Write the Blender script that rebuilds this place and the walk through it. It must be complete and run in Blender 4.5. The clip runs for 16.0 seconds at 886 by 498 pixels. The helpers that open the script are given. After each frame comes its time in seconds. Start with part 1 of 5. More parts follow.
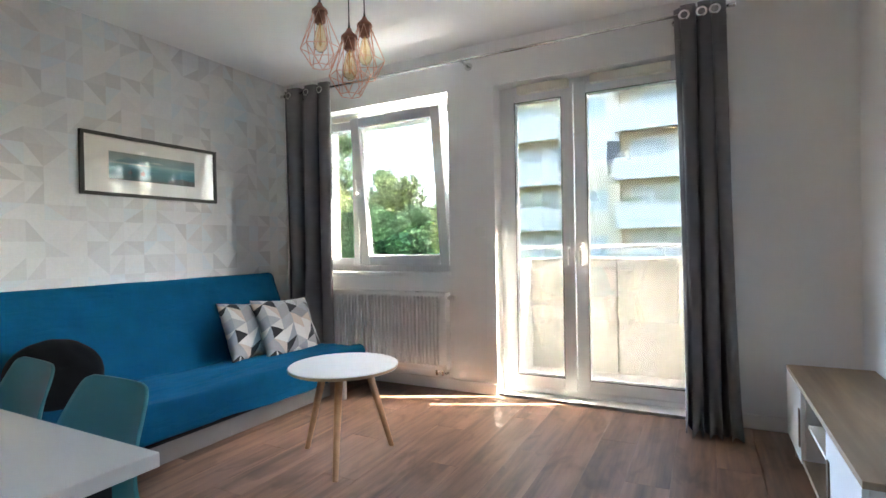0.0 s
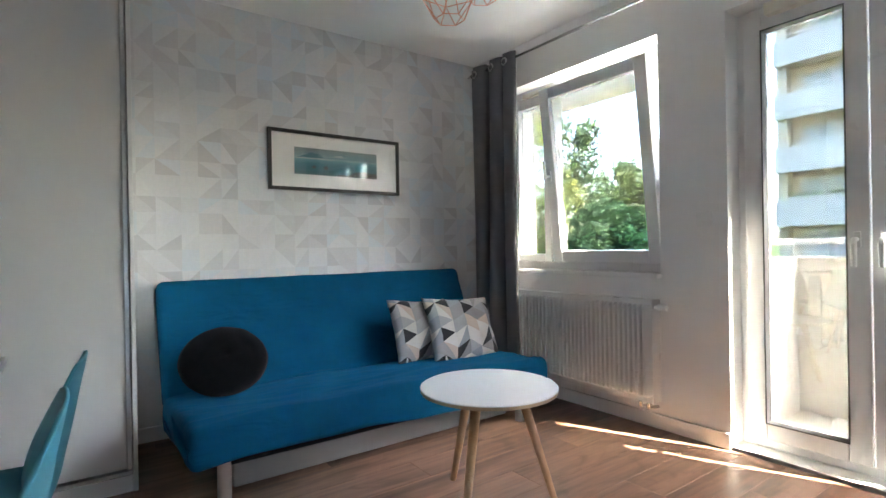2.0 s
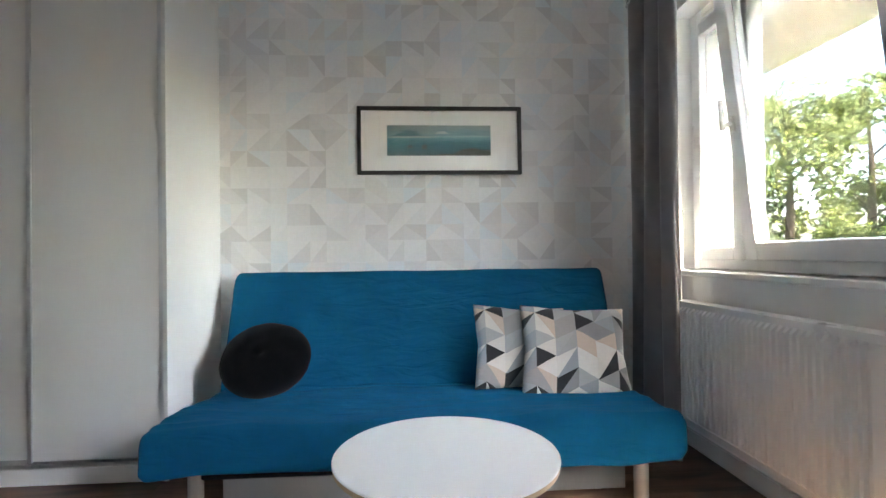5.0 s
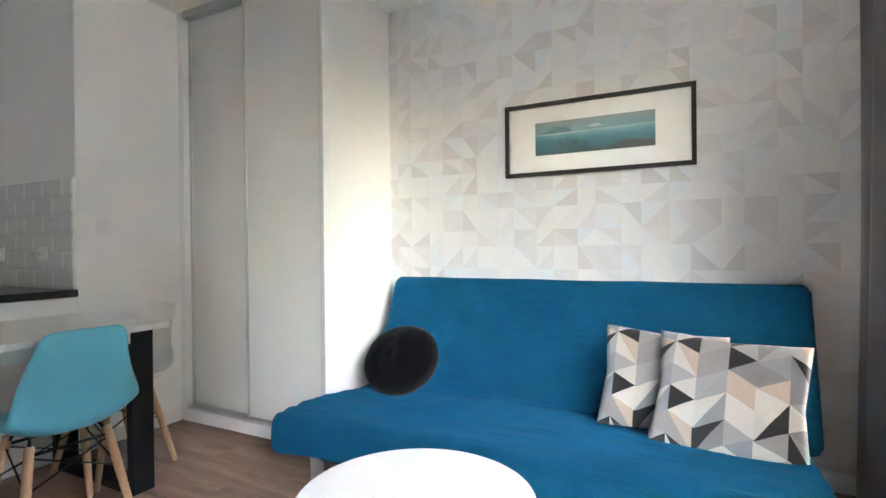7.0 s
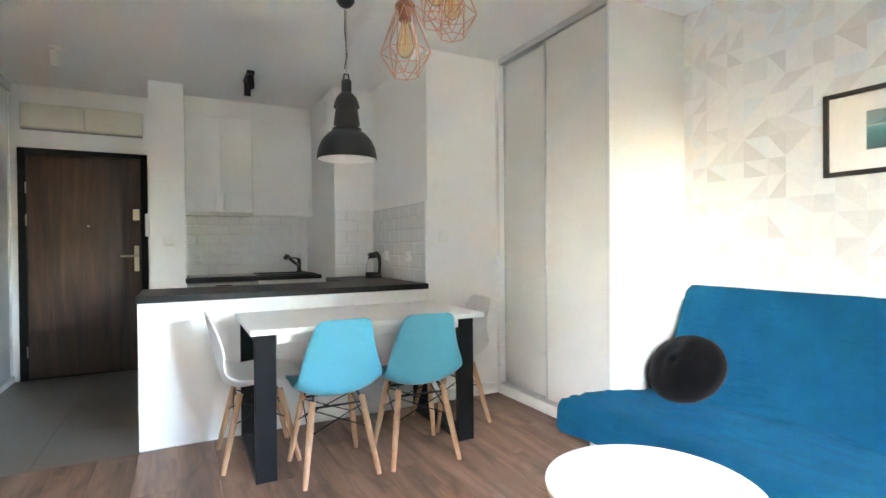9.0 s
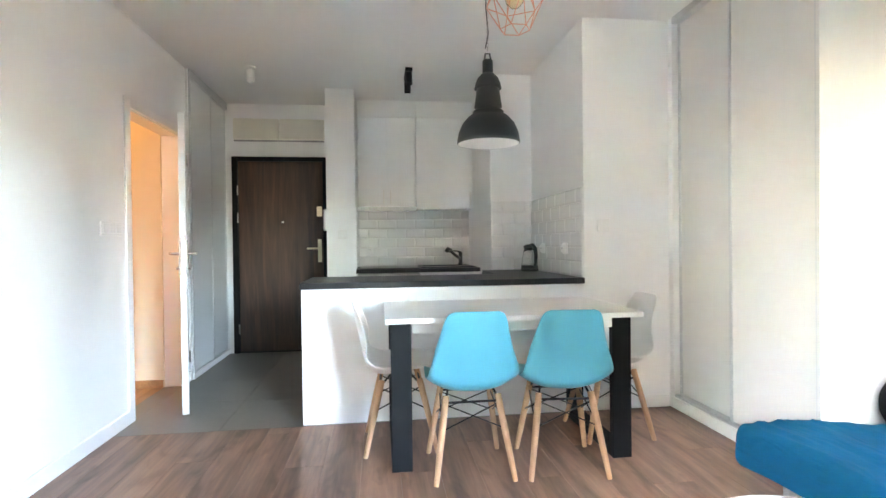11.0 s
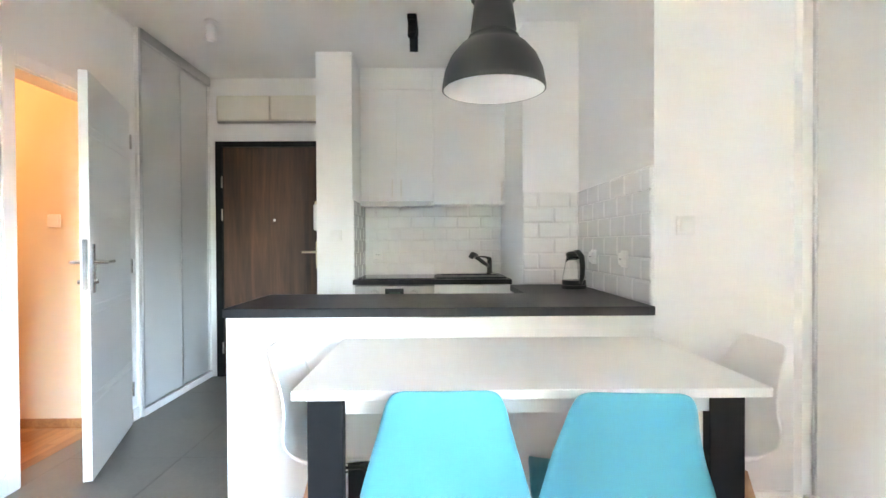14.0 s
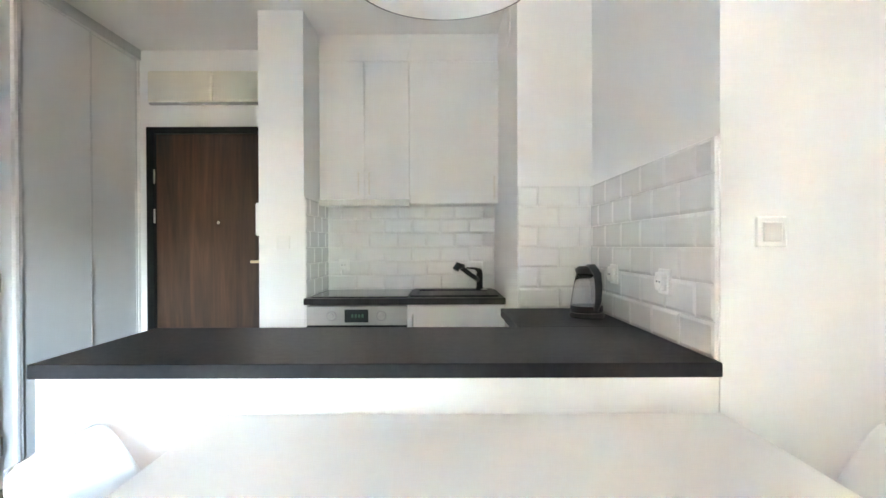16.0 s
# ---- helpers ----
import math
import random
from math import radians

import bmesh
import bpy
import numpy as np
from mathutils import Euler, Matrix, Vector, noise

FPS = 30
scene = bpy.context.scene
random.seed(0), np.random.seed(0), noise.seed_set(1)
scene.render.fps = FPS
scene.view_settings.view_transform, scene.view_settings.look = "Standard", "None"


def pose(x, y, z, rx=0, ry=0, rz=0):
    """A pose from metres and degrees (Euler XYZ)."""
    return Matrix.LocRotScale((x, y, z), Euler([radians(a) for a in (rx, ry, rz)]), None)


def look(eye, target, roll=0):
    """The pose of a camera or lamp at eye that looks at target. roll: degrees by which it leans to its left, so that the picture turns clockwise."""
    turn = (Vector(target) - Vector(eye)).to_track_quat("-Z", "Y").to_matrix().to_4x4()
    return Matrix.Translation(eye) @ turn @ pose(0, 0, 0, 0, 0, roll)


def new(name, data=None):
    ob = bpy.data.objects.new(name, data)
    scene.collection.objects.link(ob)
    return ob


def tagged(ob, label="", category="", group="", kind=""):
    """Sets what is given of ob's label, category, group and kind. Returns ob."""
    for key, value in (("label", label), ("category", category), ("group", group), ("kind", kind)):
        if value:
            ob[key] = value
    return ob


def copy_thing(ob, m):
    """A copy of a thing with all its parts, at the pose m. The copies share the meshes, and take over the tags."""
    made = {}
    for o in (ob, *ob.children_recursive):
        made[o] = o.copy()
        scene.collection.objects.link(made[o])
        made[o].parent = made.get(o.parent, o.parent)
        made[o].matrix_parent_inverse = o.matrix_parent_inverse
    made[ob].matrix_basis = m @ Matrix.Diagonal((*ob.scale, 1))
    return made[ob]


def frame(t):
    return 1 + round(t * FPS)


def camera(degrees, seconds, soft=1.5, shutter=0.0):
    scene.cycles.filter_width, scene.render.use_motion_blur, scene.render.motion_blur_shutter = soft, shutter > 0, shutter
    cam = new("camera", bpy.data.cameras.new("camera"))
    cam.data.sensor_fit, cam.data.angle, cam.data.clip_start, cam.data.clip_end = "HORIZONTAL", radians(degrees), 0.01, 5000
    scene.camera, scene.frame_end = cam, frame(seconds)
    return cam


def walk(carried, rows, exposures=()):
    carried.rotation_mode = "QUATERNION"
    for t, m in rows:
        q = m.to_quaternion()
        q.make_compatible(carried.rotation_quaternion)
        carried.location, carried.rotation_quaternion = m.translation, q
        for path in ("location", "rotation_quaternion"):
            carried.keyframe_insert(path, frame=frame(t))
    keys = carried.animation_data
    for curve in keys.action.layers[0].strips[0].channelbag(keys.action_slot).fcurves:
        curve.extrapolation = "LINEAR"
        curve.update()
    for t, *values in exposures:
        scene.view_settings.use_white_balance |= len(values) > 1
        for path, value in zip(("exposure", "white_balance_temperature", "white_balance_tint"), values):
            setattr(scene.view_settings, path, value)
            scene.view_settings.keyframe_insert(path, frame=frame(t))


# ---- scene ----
cam = camera(82.4, 16.0)
PATH = [
    (0, (-0.043, 0.125, 1.107), (-0.965, 1.9, 1.091), -1.1),
    (0.5, (-0.046, 0.292, 1.104), (-1.187, 1.934, 1.091), -1.0),
    (1, (-0.083, 0.49, 1.077), (-1.461, 1.939, 1.07), -1.0),
    (1.5, (-0.119, 0.663, 1.072), (-1.654, 1.944, 1.067), -0.9),
    (2, (-0.135, 0.87, 1.064), (-1.764, 2.031, 1.06), -1.0),
    (2.5, (-0.151, 1.102, 1.045), (-1.875, 2.116, 1.043), -1.0),
    (3, (-0.233, 1.312, 1.02), (-2.009, 2.231, 1.018), -0.9),
    (3.2, (-0.262, 1.39, 1.021), (-2.059, 2.268, 1.014), -1.0),
    (5.5, (-0.494, 2.363, 0.989), (-2.49, 2.226, 1.01), -0.6),
    (6, (-0.543, 2.562, 1.027), (-2.503, 2.165, 1.037), -0.6),
    (6.5, (-0.642, 2.708, 1.049), (-2.531, 2.051, 1.052), -0.5),
    (7, (-0.709, 2.841, 1.081), (-2.485, 1.922, 1.072), -0.6),
    (7.5, (-0.708, 2.944, 1.106), (-2.246, 1.666, 1.092), -0.7),
    (8, (-0.706, 3.071, 1.15), (-2.0, 1.546, 1.132), -0.5),
    (8.5, (-0.628, 3.157, 1.138), (-1.745, 1.498, 1.131), -0.4),
    (9, (-0.605, 3.187, 1.15), (-1.528, 1.413, 1.135), -0.5),
    (9.5, (-0.623, 3.171, 1.146), (-1.371, 1.317, 1.118), -0.5),
    (10, (-0.694, 3.133, 1.119), (-1.256, 1.214, 1.095), -0.5),
    (10.2, (-0.735, 3.129, 1.119), (-1.217, 1.188, 1.094), -0.6),
    (12.3, (-1.11, 2.721, 1.074), (-1.191, 0.723, 1.059), -0.3),
    (12.5, (-1.156, 2.648, 1.078), (-1.223, 0.649, 1.063), -0.3),
    (13, (-1.231, 2.463, 1.09), (-1.263, 0.463, 1.075), -0.2),
    (13.5, (-1.262, 2.223, 1.106), (-1.277, 0.224, 1.087), -0.2),
    (14, (-1.286, 2.012, 1.145), (-1.305, 0.013, 1.122), -0.3),
    (14.5, (-1.33, 1.794, 1.17), (-1.355, -0.206, 1.148), -0.2),
    (15, (-1.371, 1.583, 1.169), (-1.392, -0.417, 1.152), -0.1),
    (15.5, (-1.401, 1.365, 1.174), (-1.41, -0.635, 1.159), -0.1),
    (16, (-1.473, 1.212, 1.181), (-1.47, -0.788, 1.169), -0.2),
]
# the camera's rows: seconds, eye, target, roll
STOPS = [(0.0, 5.96, 7150, 8), (1.5, 5.68, 7100, 7), (3.0, 5.68, 7150, 7), (5.5, 6.02, 7300, 8), (7.0, 6.58, 7500, 9), (8.0, 6.85, 7700, 9), (9.0, 7.12, 7850, 8), (10.2, 7.32, 7700, 7), (12.5, 7.68, 7700, 9), (16.0, 7.95, 7700, 9)]
walk(cam, [(t, look(eye, target, roll)) for t, eye, target, roll in PATH], STOPS)

# ---- world and sun ----
SUN_EL, SUN_X, SUN_Y = radians(50), 0.91, 0.41
world = bpy.data.worlds.new("sky")
scene.world = world
world.use_nodes = True
wn = world.node_tree.nodes
sky = wn.new("ShaderNodeTexSky")
sky.sky_type, sky.sun_disc = "NISHITA", False
sky.sun_elevation, sky.sun_rotation = SUN_EL, math.atan2(SUN_X, SUN_Y)
sky.air_density, sky.dust_density, sky.ozone_density = 1.0, 2.5, 2.0
wn["Background"].inputs["Strength"].default_value = 0.35
world.node_tree.links.new(sky.outputs["Color"], wn["Background"].inputs["Color"])
sun = new("sun", bpy.data.lights.new("sun", "SUN"))
sun.data.energy, sun.data.angle, sun.data.color = 2.0, radians(0.53), (1.0, 0.95, 0.86)
sun_from = Vector((SUN_X * math.cos(SUN_EL), SUN_Y * math.cos(SUN_EL), math.sin(SUN_EL)))
sun.matrix_world = look((0, 0, 30), Vector((0, 0, 30)) - sun_from)
# white rooms need many bounces for the daylight to reach the kitchen
scene.cycles.max_bounces, scene.cycles.diffuse_bounces = 16, 12
# portals in the two openings, through which the sky's light is sought
for px, pz, pw, ph in ((-2.42, 1.58, 1.34, 1.40), (-0.69, 1.14, 1.40, 2.26)):
    portal = new("sky_portal", bpy.data.lights.new("sky_portal", "AREA"))
    portal.data.shape, portal.data.size, portal.data.size_y = "RECTANGLE", pw, ph
    portal.data.cycles.is_portal = True
    portal.matrix_world = look((px, 3.985, pz), (px, 0, pz))
# warm bulb that burns in the room behind the white door
bulb = new("side_room_light", bpy.data.lights.new("side_room_light", "POINT"))
bulb.data.energy, bulb.data.color, bulb.data.shadow_soft_size = 0.11, (1.0, 0.60, 0.30), 0.08
bulb.location = (1.7, -0.35, 2.2)


# ---- materials ----
def nodes_of(name):
    m = bpy.data.materials.new(name)
    m.use_nodes = True
    t = m.node_tree
    return m, t, t.nodes["Principled BSDF"]


def add(t, kind, **values):
    n = t.nodes.new("ShaderNode" + kind)
    for key, v in values.items():
        if key == "op":
            n.operation = v
        elif key == "mode":
            n.blend_type = v
        elif key == "dims":
            n.noise_dimensions = v
    return n


def ramp(t, fac, stops):
    n = add(t, "ValToRGB")
    e = n.color_ramp.elements
    while len(e) < len(stops):
        e.new(0.5)
    for el, (p, c) in zip(e, stops):
        el.position, el.color = p, (*c, 1)
    t.links.new(fac, n.inputs["Fac"])
    return n.outputs["Color"]


def shade(c, k):
    return tuple(min(1, v * k) for v in c)


def surface(name, color, rough=0.5, metal=0.0, vary=0.06, scale=8.0, bump=0.1, fine=120.0, depth=0.001, coat=0.0, sheen=0.0, gloss=0.5, crease=0.0):
    """Plain matter: colour that drifts at two scales, roughness that drifts, fine relief."""
    m, t, b = nodes_of(name)
    co = add(t, "TexCoord").outputs["Object"]
    n1, n2 = add(t, "TexNoise"), add(t, "TexNoise")
    n1.inputs["Scale"].default_value, n1.inputs["Detail"].default_value = scale, 4
    n2.inputs["Scale"].default_value, n2.inputs["Detail"].default_value = fine, 3
    t.links.new(co, n1.inputs["Vector"])
    t.links.new(co, n2.inputs["Vector"])
    mix = add(t, "Math", op="ADD")
    mul = add(t, "Math", op="MULTIPLY")
    mul.inputs[1].default_value = 0.4
    t.links.new(n2.outputs["Fac"], mul.inputs[0])
    t.links.new(n1.outputs["Fac"], mix.inputs[0])
    t.links.new(mul.outputs[0], mix.inputs[1])
    t.links.new(ramp(t, mix.outputs[0], [(0.4, shade(color, 1 - vary)), (1.0, shade(color, 1 + vary))]), b.inputs["Base Color"])
    rr = add(t, "MapRange")
    rr.inputs["To Min"].default_value, rr.inputs["To Max"].default_value = max(0.02, rough - 0.07), min(1, rough + 0.07)
    t.links.new(n1.outputs["Fac"], rr.inputs["Value"])
    t.links.new(rr.outputs[0], b.inputs["Roughness"])
    b.inputs["Metallic"].default_value = metal
    b.inputs["Specular IOR Level"].default_value = gloss
    b.inputs["Coat Weight"].default_value = coat
    b.inputs["Sheen Weight"].default_value = sheen
    if bump:
        bn = add(t, "Bump")
        bn.inputs["Strength"].default_value, bn.inputs["Distance"].default_value = bump, depth
        t.links.new(n2.outputs["Fac"], bn.inputs["Height"])
        t.links.new(bn.outputs["Normal"], b.inputs["Normal"])
        if crease:
            mp, n3, fold = add(t, "Mapping"), add(t, "TexNoise"), add(t, "Bump")
            mp.inputs["Scale"].default_value = (9, 2.6, 9)
            mp.inputs["Rotation"].default_value = (0, 0, 0.25)
            t.links.new(co, mp.inputs["Vector"])
            t.links.new(mp.outputs[0], n3.inputs["Vector"])
            n3.inputs["Scale"].default_value, n3.inputs["Detail"].default_value, n3.inputs["Distortion"].default_value = 1.6, 3, 1.4
            fold.inputs["Strength"].default_value, fold.inputs["Distance"].default_value = 0.6, crease
            t.links.new(n3.outputs["Fac"], fold.inputs["Height"])
            t.links.new(fold.outputs["Normal"], bn.inputs["Normal"])
    return m


def wood(name, dark, light, rough=0.45, along=0, grain=14.0, piece=0.25, coat=0.0, bump=0.15, span=(0.5, 0.8, 1.1), knots=0.0, gloss=0.5):
    """Wood with the grain along an axis of the object; each piece its own tone."""
    m, t, b = nodes_of(name)
    tc, info = add(t, "TexCoord"), add(t, "ObjectInfo")
    mp = add(t, "Mapping")
    stretch = [grain, grain, grain]
    stretch[along] = grain * 0.07
    mp.inputs["Scale"].default_value = stretch
    t.links.new(tc.outputs["Object"], mp.inputs["Vector"])
    off = add(t, "VectorMath", op="MULTIPLY_ADD")
    off.inputs[1].default_value = (37, 53, 71)
    t.links.new(info.outputs["Random"], off.inputs[0])
    t.links.new(mp.outputs[0], off.inputs[2])
    n1, n2 = add(t, "TexNoise"), add(t, "TexNoise")
    n1.inputs["Scale"].default_value, n1.inputs["Detail"].default_value, n1.inputs["Distortion"].default_value = 0.6, 6, 1.2
    n2.inputs["Scale"].default_value, n2.inputs["Detail"].default_value = 5.0, 5
    t.links.new(off.outputs[0], n1.inputs["Vector"])
    t.links.new(off.outputs[0], n2.inputs["Vector"])
    a = add(t, "Math", op="MULTIPLY_ADD")
    a.inputs[1].default_value = 0.45
    t.links.new(n2.outputs["Fac"], a.inputs[0])
    t.links.new(n1.outputs["Fac"], a.inputs[2])
    p = add(t, "Math", op="MULTIPLY_ADD")
    p.inputs[1].default_value = piece
    t.links.new(info.outputs["Random"], p.inputs[0])
    t.links.new(a.outputs[0], p.inputs[2])
    mid = tuple((x + y) / 2 for x, y in zip(dark, light))
    tone = ramp(t, p.outputs[0], list(zip(span, (dark, mid, light))))
    if knots:
        # broad dark figure and knots, a hand long
        wide = add(t, "VectorMath", op="MULTIPLY")
        wide.inputs[1].default_value = [0.8 if k != along else 4.0 for k in range(3)]
        t.links.new(off.outputs[0], wide.inputs[0])
        n3 = add(t, "TexNoise")
        n3.inputs["Scale"].default_value, n3.inputs["Detail"].default_value, n3.inputs["Distortion"].default_value = 1.0, 3, 0.8
        t.links.new(wide.outputs[0], n3.inputs["Vector"])
        dim = add(t, "Mix", mode="MULTIPLY")
        dim.data_type = "RGBA"
        dim.inputs["Factor"].default_value = knots
        t.links.new(tone, dim.inputs[6])
        t.links.new(ramp(t, n3.outputs["Fac"], [(0.30, (0.25, 0.22, 0.20)), (0.46, (0.85, 0.84, 0.83)), (0.66, (1, 1, 1))]), dim.inputs[7])
        tone = dim.outputs[2]
    t.links.new(tone, b.inputs["Base Color"])
    b.inputs["Specular IOR Level"].default_value = gloss
    rr = add(t, "MapRange")
    rr.inputs["To Min"].default_value, rr.inputs["To Max"].default_value = rough - 0.08, rough + 0.12
    t.links.new(n2.outputs["Fac"], rr.inputs["Value"])
    t.links.new(rr.outputs[0], b.inputs["Roughness"])
    b.inputs["Coat Weight"].default_value = coat
    bn = add(t, "Bump")
    bn.inputs["Strength"].default_value, bn.inputs["Distance"].default_value = bump, 0.001
    t.links.new(n2.outputs["Fac"], bn.inputs["Height"])
    t.links.new(bn.outputs["Normal"], b.inputs["Normal"])
    return m


def triangles(name, axes, cell, tones, rough, sheen=0.0, weave=900.0, split=0.5, zigzag=0.0):
    """Print of triangles: square cells, each cut by one diagonal, each half with its own tone."""
    m, t, b = nodes_of(name)
    sep = add(t, "SeparateXYZ")
    t.links.new(add(t, "TexCoord").outputs["Object"], sep.inputs[0])
    fl, fr = [], []
    for ax in axes:
        d = add(t, "Math", op="DIVIDE")
        d.inputs[1].default_value = 2 * cell[len(fl)]
        t.links.new(sep.outputs[ax], d.inputs[0])
        if fl and zigzag:
            # rows climb and fall from column to column, which makes long six-sided patches
            saw = add(t, "Math", op="PINGPONG")
            saw.inputs[1].default_value = cell[0]
            t.links.new(sep.outputs[axes[0]], saw.inputs[0])
            rise = add(t, "Math", op="MULTIPLY_ADD")
            rise.inputs[1].default_value = zigzag * 0.5 / cell[0]
            t.links.new(saw.outputs[0], rise.inputs[0])
            t.links.new(d.outputs[0], rise.inputs[2])
            d = rise
        whole, part_ = add(t, "Math", op="FLOOR"), add(t, "Math", op="FRACT")
        t.links.new(d.outputs[0], whole.inputs[0])
        t.links.new(d.outputs[0], part_.inputs[0])
        second = add(t, "Math", op="GREATER_THAN")
        second.inputs[1].default_value = split
        t.links.new(part_.outputs[0], second.inputs[0])
        f, less, wide, r = add(t, "Math", op="MULTIPLY_ADD"), add(t, "Math", op="MULTIPLY_ADD"), add(t, "Math", op="MULTIPLY_ADD"), add(t, "Math", op="DIVIDE")
        f.inputs[1].default_value, less.inputs[1].default_value = 2.0, -split
        wide.inputs[1].default_value, wide.inputs[2].default_value = 1 - 2 * split, split
        t.links.new(whole.outputs[0], f.inputs[0])
        t.links.new(second.outputs[0], f.inputs[2])
        t.links.new(second.outputs[0], less.inputs[0])
        t.links.new(part_.outputs[0], less.inputs[2])
        t.links.new(second.outputs[0], wide.inputs[0])
        t.links.new(less.outputs[0], r.inputs[0])
        t.links.new(wide.outputs[0], r.inputs[1])
        fl.append(f.outputs[0])
        fr.append(r.outputs[0])
    cellv = add(t, "CombineXYZ")
    t.links.new(fl[0], cellv.inputs[0])
    t.links.new(fl[1], cellv.inputs[1])
    w1 = add(t, "TexWhiteNoise", dims="3D")
    t.links.new(cellv.outputs[0], w1.inputs["Vector"])
    flip = add(t, "Math", op="GREATER_THAN")
    flip.inputs[1].default_value = 0.5
    t.links.new(w1.outputs["Value"], flip.inputs[0])
    inv = add(t, "Math", op="SUBTRACT")
    inv.inputs[0].default_value = 1.0
    t.links.new(fr[0], inv.inputs[1])
    u = add(t, "Mix")
    t.links.new(flip.outputs[0], u.inputs["Factor"])
    t.links.new(fr[0], u.inputs[2])
    t.links.new(inv.outputs[0], u.inputs[3])
    half = add(t, "Math", op="GREATER_THAN")
    t.links.new(u.outputs[0], half.inputs[0])
    t.links.new(fr[1], half.inputs[1])
    cell2 = add(t, "CombineXYZ")
    t.links.new(fl[0], cell2.inputs[0])
    t.links.new(fl[1], cell2.inputs[1])
    t.links.new(half.outputs[0], cell2.inputs[2])
    w2 = add(t, "TexWhiteNoise", dims="3D")
    t.links.new(cell2.outputs[0], w2.inputs["Vector"])
    n = add(t, "ValToRGB")
    n.color_ramp.interpolation = "CONSTANT"
    e = n.color_ramp.elements
    while len(e) < len(tones):
        e.new(0.5)
    for k, c in enumerate(tones):
        e[k].position, e[k].color = k / len(tones), (*c, 1)
    t.links.new(w2.outputs["Value"], n.inputs["Fac"])
    drift = add(t, "TexNoise")
    drift.inputs["Scale"].default_value, drift.inputs["Detail"].default_value = 60, 4
    t.links.new(add(t, "TexCoord").outputs["Object"], drift.inputs["Vector"])
    g = add(t, "Mix", mode="MULTIPLY")
    g.data_type = "RGBA"
    g.inputs["Factor"].default_value = 0.25
    t.links.new(n.outputs["Color"], g.inputs[6])
    t.links.new(ramp(t, drift.outputs["Fac"], [(0.3, (0.8, 0.8, 0.8)), (0.7, (1, 1, 1))]), g.inputs[7])
    t.links.new(g.outputs[2], b.inputs["Base Color"])
    b.inputs["Roughness"].default_value, b.inputs["Sheen Weight"].default_value = rough, sheen
    fine = add(t, "TexNoise")
    fine.inputs["Scale"].default_value = weave
    t.links.new(add(t, "TexCoord").outputs["Object"], fine.inputs["Vector"])
    bn = add(t, "Bump")
    bn.inputs["Strength"].default_value, bn.inputs["Distance"].default_value = 0.2, 0.0006
    t.links.new(fine.outputs["Fac"], bn.inputs["Height"])
    t.links.new(bn.outputs["Normal"], b.inputs["Normal"])
    return m


def glass(name, tint=(1, 1, 1), ior=1.45, rough=0.0):
    m, t, b = nodes_of(name)
    b.inputs["Base Color"].default_value = (*tint, 1)
    b.inputs["Transmission Weight"].default_value, b.inputs["Roughness"].default_value, b.inputs["IOR"].default_value = 1.0, rough, ior
    return m


WALL = surface("white_wall_paint", (0.86, 0.855, 0.845), 0.75, vary=0.02, scale=2, bump=0.12, fine=260)
CEIL = surface("ceiling_paint", (0.86, 0.855, 0.845), 0.85, vary=0.015, scale=1.5, bump=0.08, fine=300)
GLOSSW = surface("white_lacquer", (0.85, 0.845, 0.83), 0.35, vary=0.015, scale=3, bump=0.02, fine=200)
CABW = surface("white_cabinet_front", (0.85, 0.845, 0.83), 0.38, vary=0.015, scale=3, bump=0.02, fine=220)
WARD = surface("warm_white_panel", (0.67, 0.66, 0.632), 0.5, vary=0.03, scale=2.5, bump=0.05, fine=240)
WARDS = surface("satin_white_side_panel", (0.69, 0.685, 0.665), 0.5, vary=0.02, scale=2.5, bump=0.04, fine=240)
HWARD = surface("pale_grey_panel", (0.68, 0.685, 0.68), 0.42, vary=0.02, scale=2, bump=0.02, fine=200)
PVC = surface("white_window_frame", (0.82, 0.82, 0.82), 0.3, vary=0.015, scale=5, bump=0.02)
PALEM = surface("pale_satin_pull", (0.80, 0.775, 0.72), 0.35, vary=0.03, bump=0.0)
ALU = surface("brushed_aluminium", (0.62, 0.63, 0.63), 0.35, 1.0, vary=0.05, scale=10, bump=0.05, fine=400)
STEEL = surface("stainless_steel", (0.50, 0.485, 0.46), 0.36, 1.0, vary=0.05, scale=6, bump=0.04, fine=500)
CHROME = surface("satin_chrome", (0.72, 0.71, 0.69), 0.18, 1.0, vary=0.03, bump=0.0)
GOLD = surface("champagne_metal", (0.70, 0.60, 0.42), 0.3, 1.0, vary=0.04, bump=0.0)
COPPER = surface("copper_wire", (0.80, 0.42, 0.30), 0.3, 1.0, vary=0.08, bump=0.0)
BLACKM = surface("black_powder_coat", (0.009, 0.0095, 0.0105), 0.55, gloss=0.2, vary=0.15, scale=20, bump=0.15, fine=500)
SHADE = surface("dark_grey_lamp_metal", (0.026, 0.029, 0.030), 0.45, gloss=0.35, vary=0.1, scale=8, bump=0.05)
BLACKP = surface("black_plastic", (0.015, 0.015, 0.016), 0.32, vary=0.1, bump=0.03)
WHITEP = surface("white_plastic", (0.83, 0.83, 0.81), 0.32, vary=0.015, bump=0.0)
CTOP = surface("black_countertop", (0.014, 0.014, 0.0155), 0.42, gloss=0.4, vary=0.35, scale=40, bump=0.25, fine=350)
TILEM = surface("white_glazed_tile", (0.84, 0.84, 0.825), 0.06, vary=0.02, scale=12, bump=0.015, fine=30, coat=0.4)
GROUT = surface("pale_grout", (0.84, 0.84, 0.82), 0.85, vary=0.05, bump=0.2)
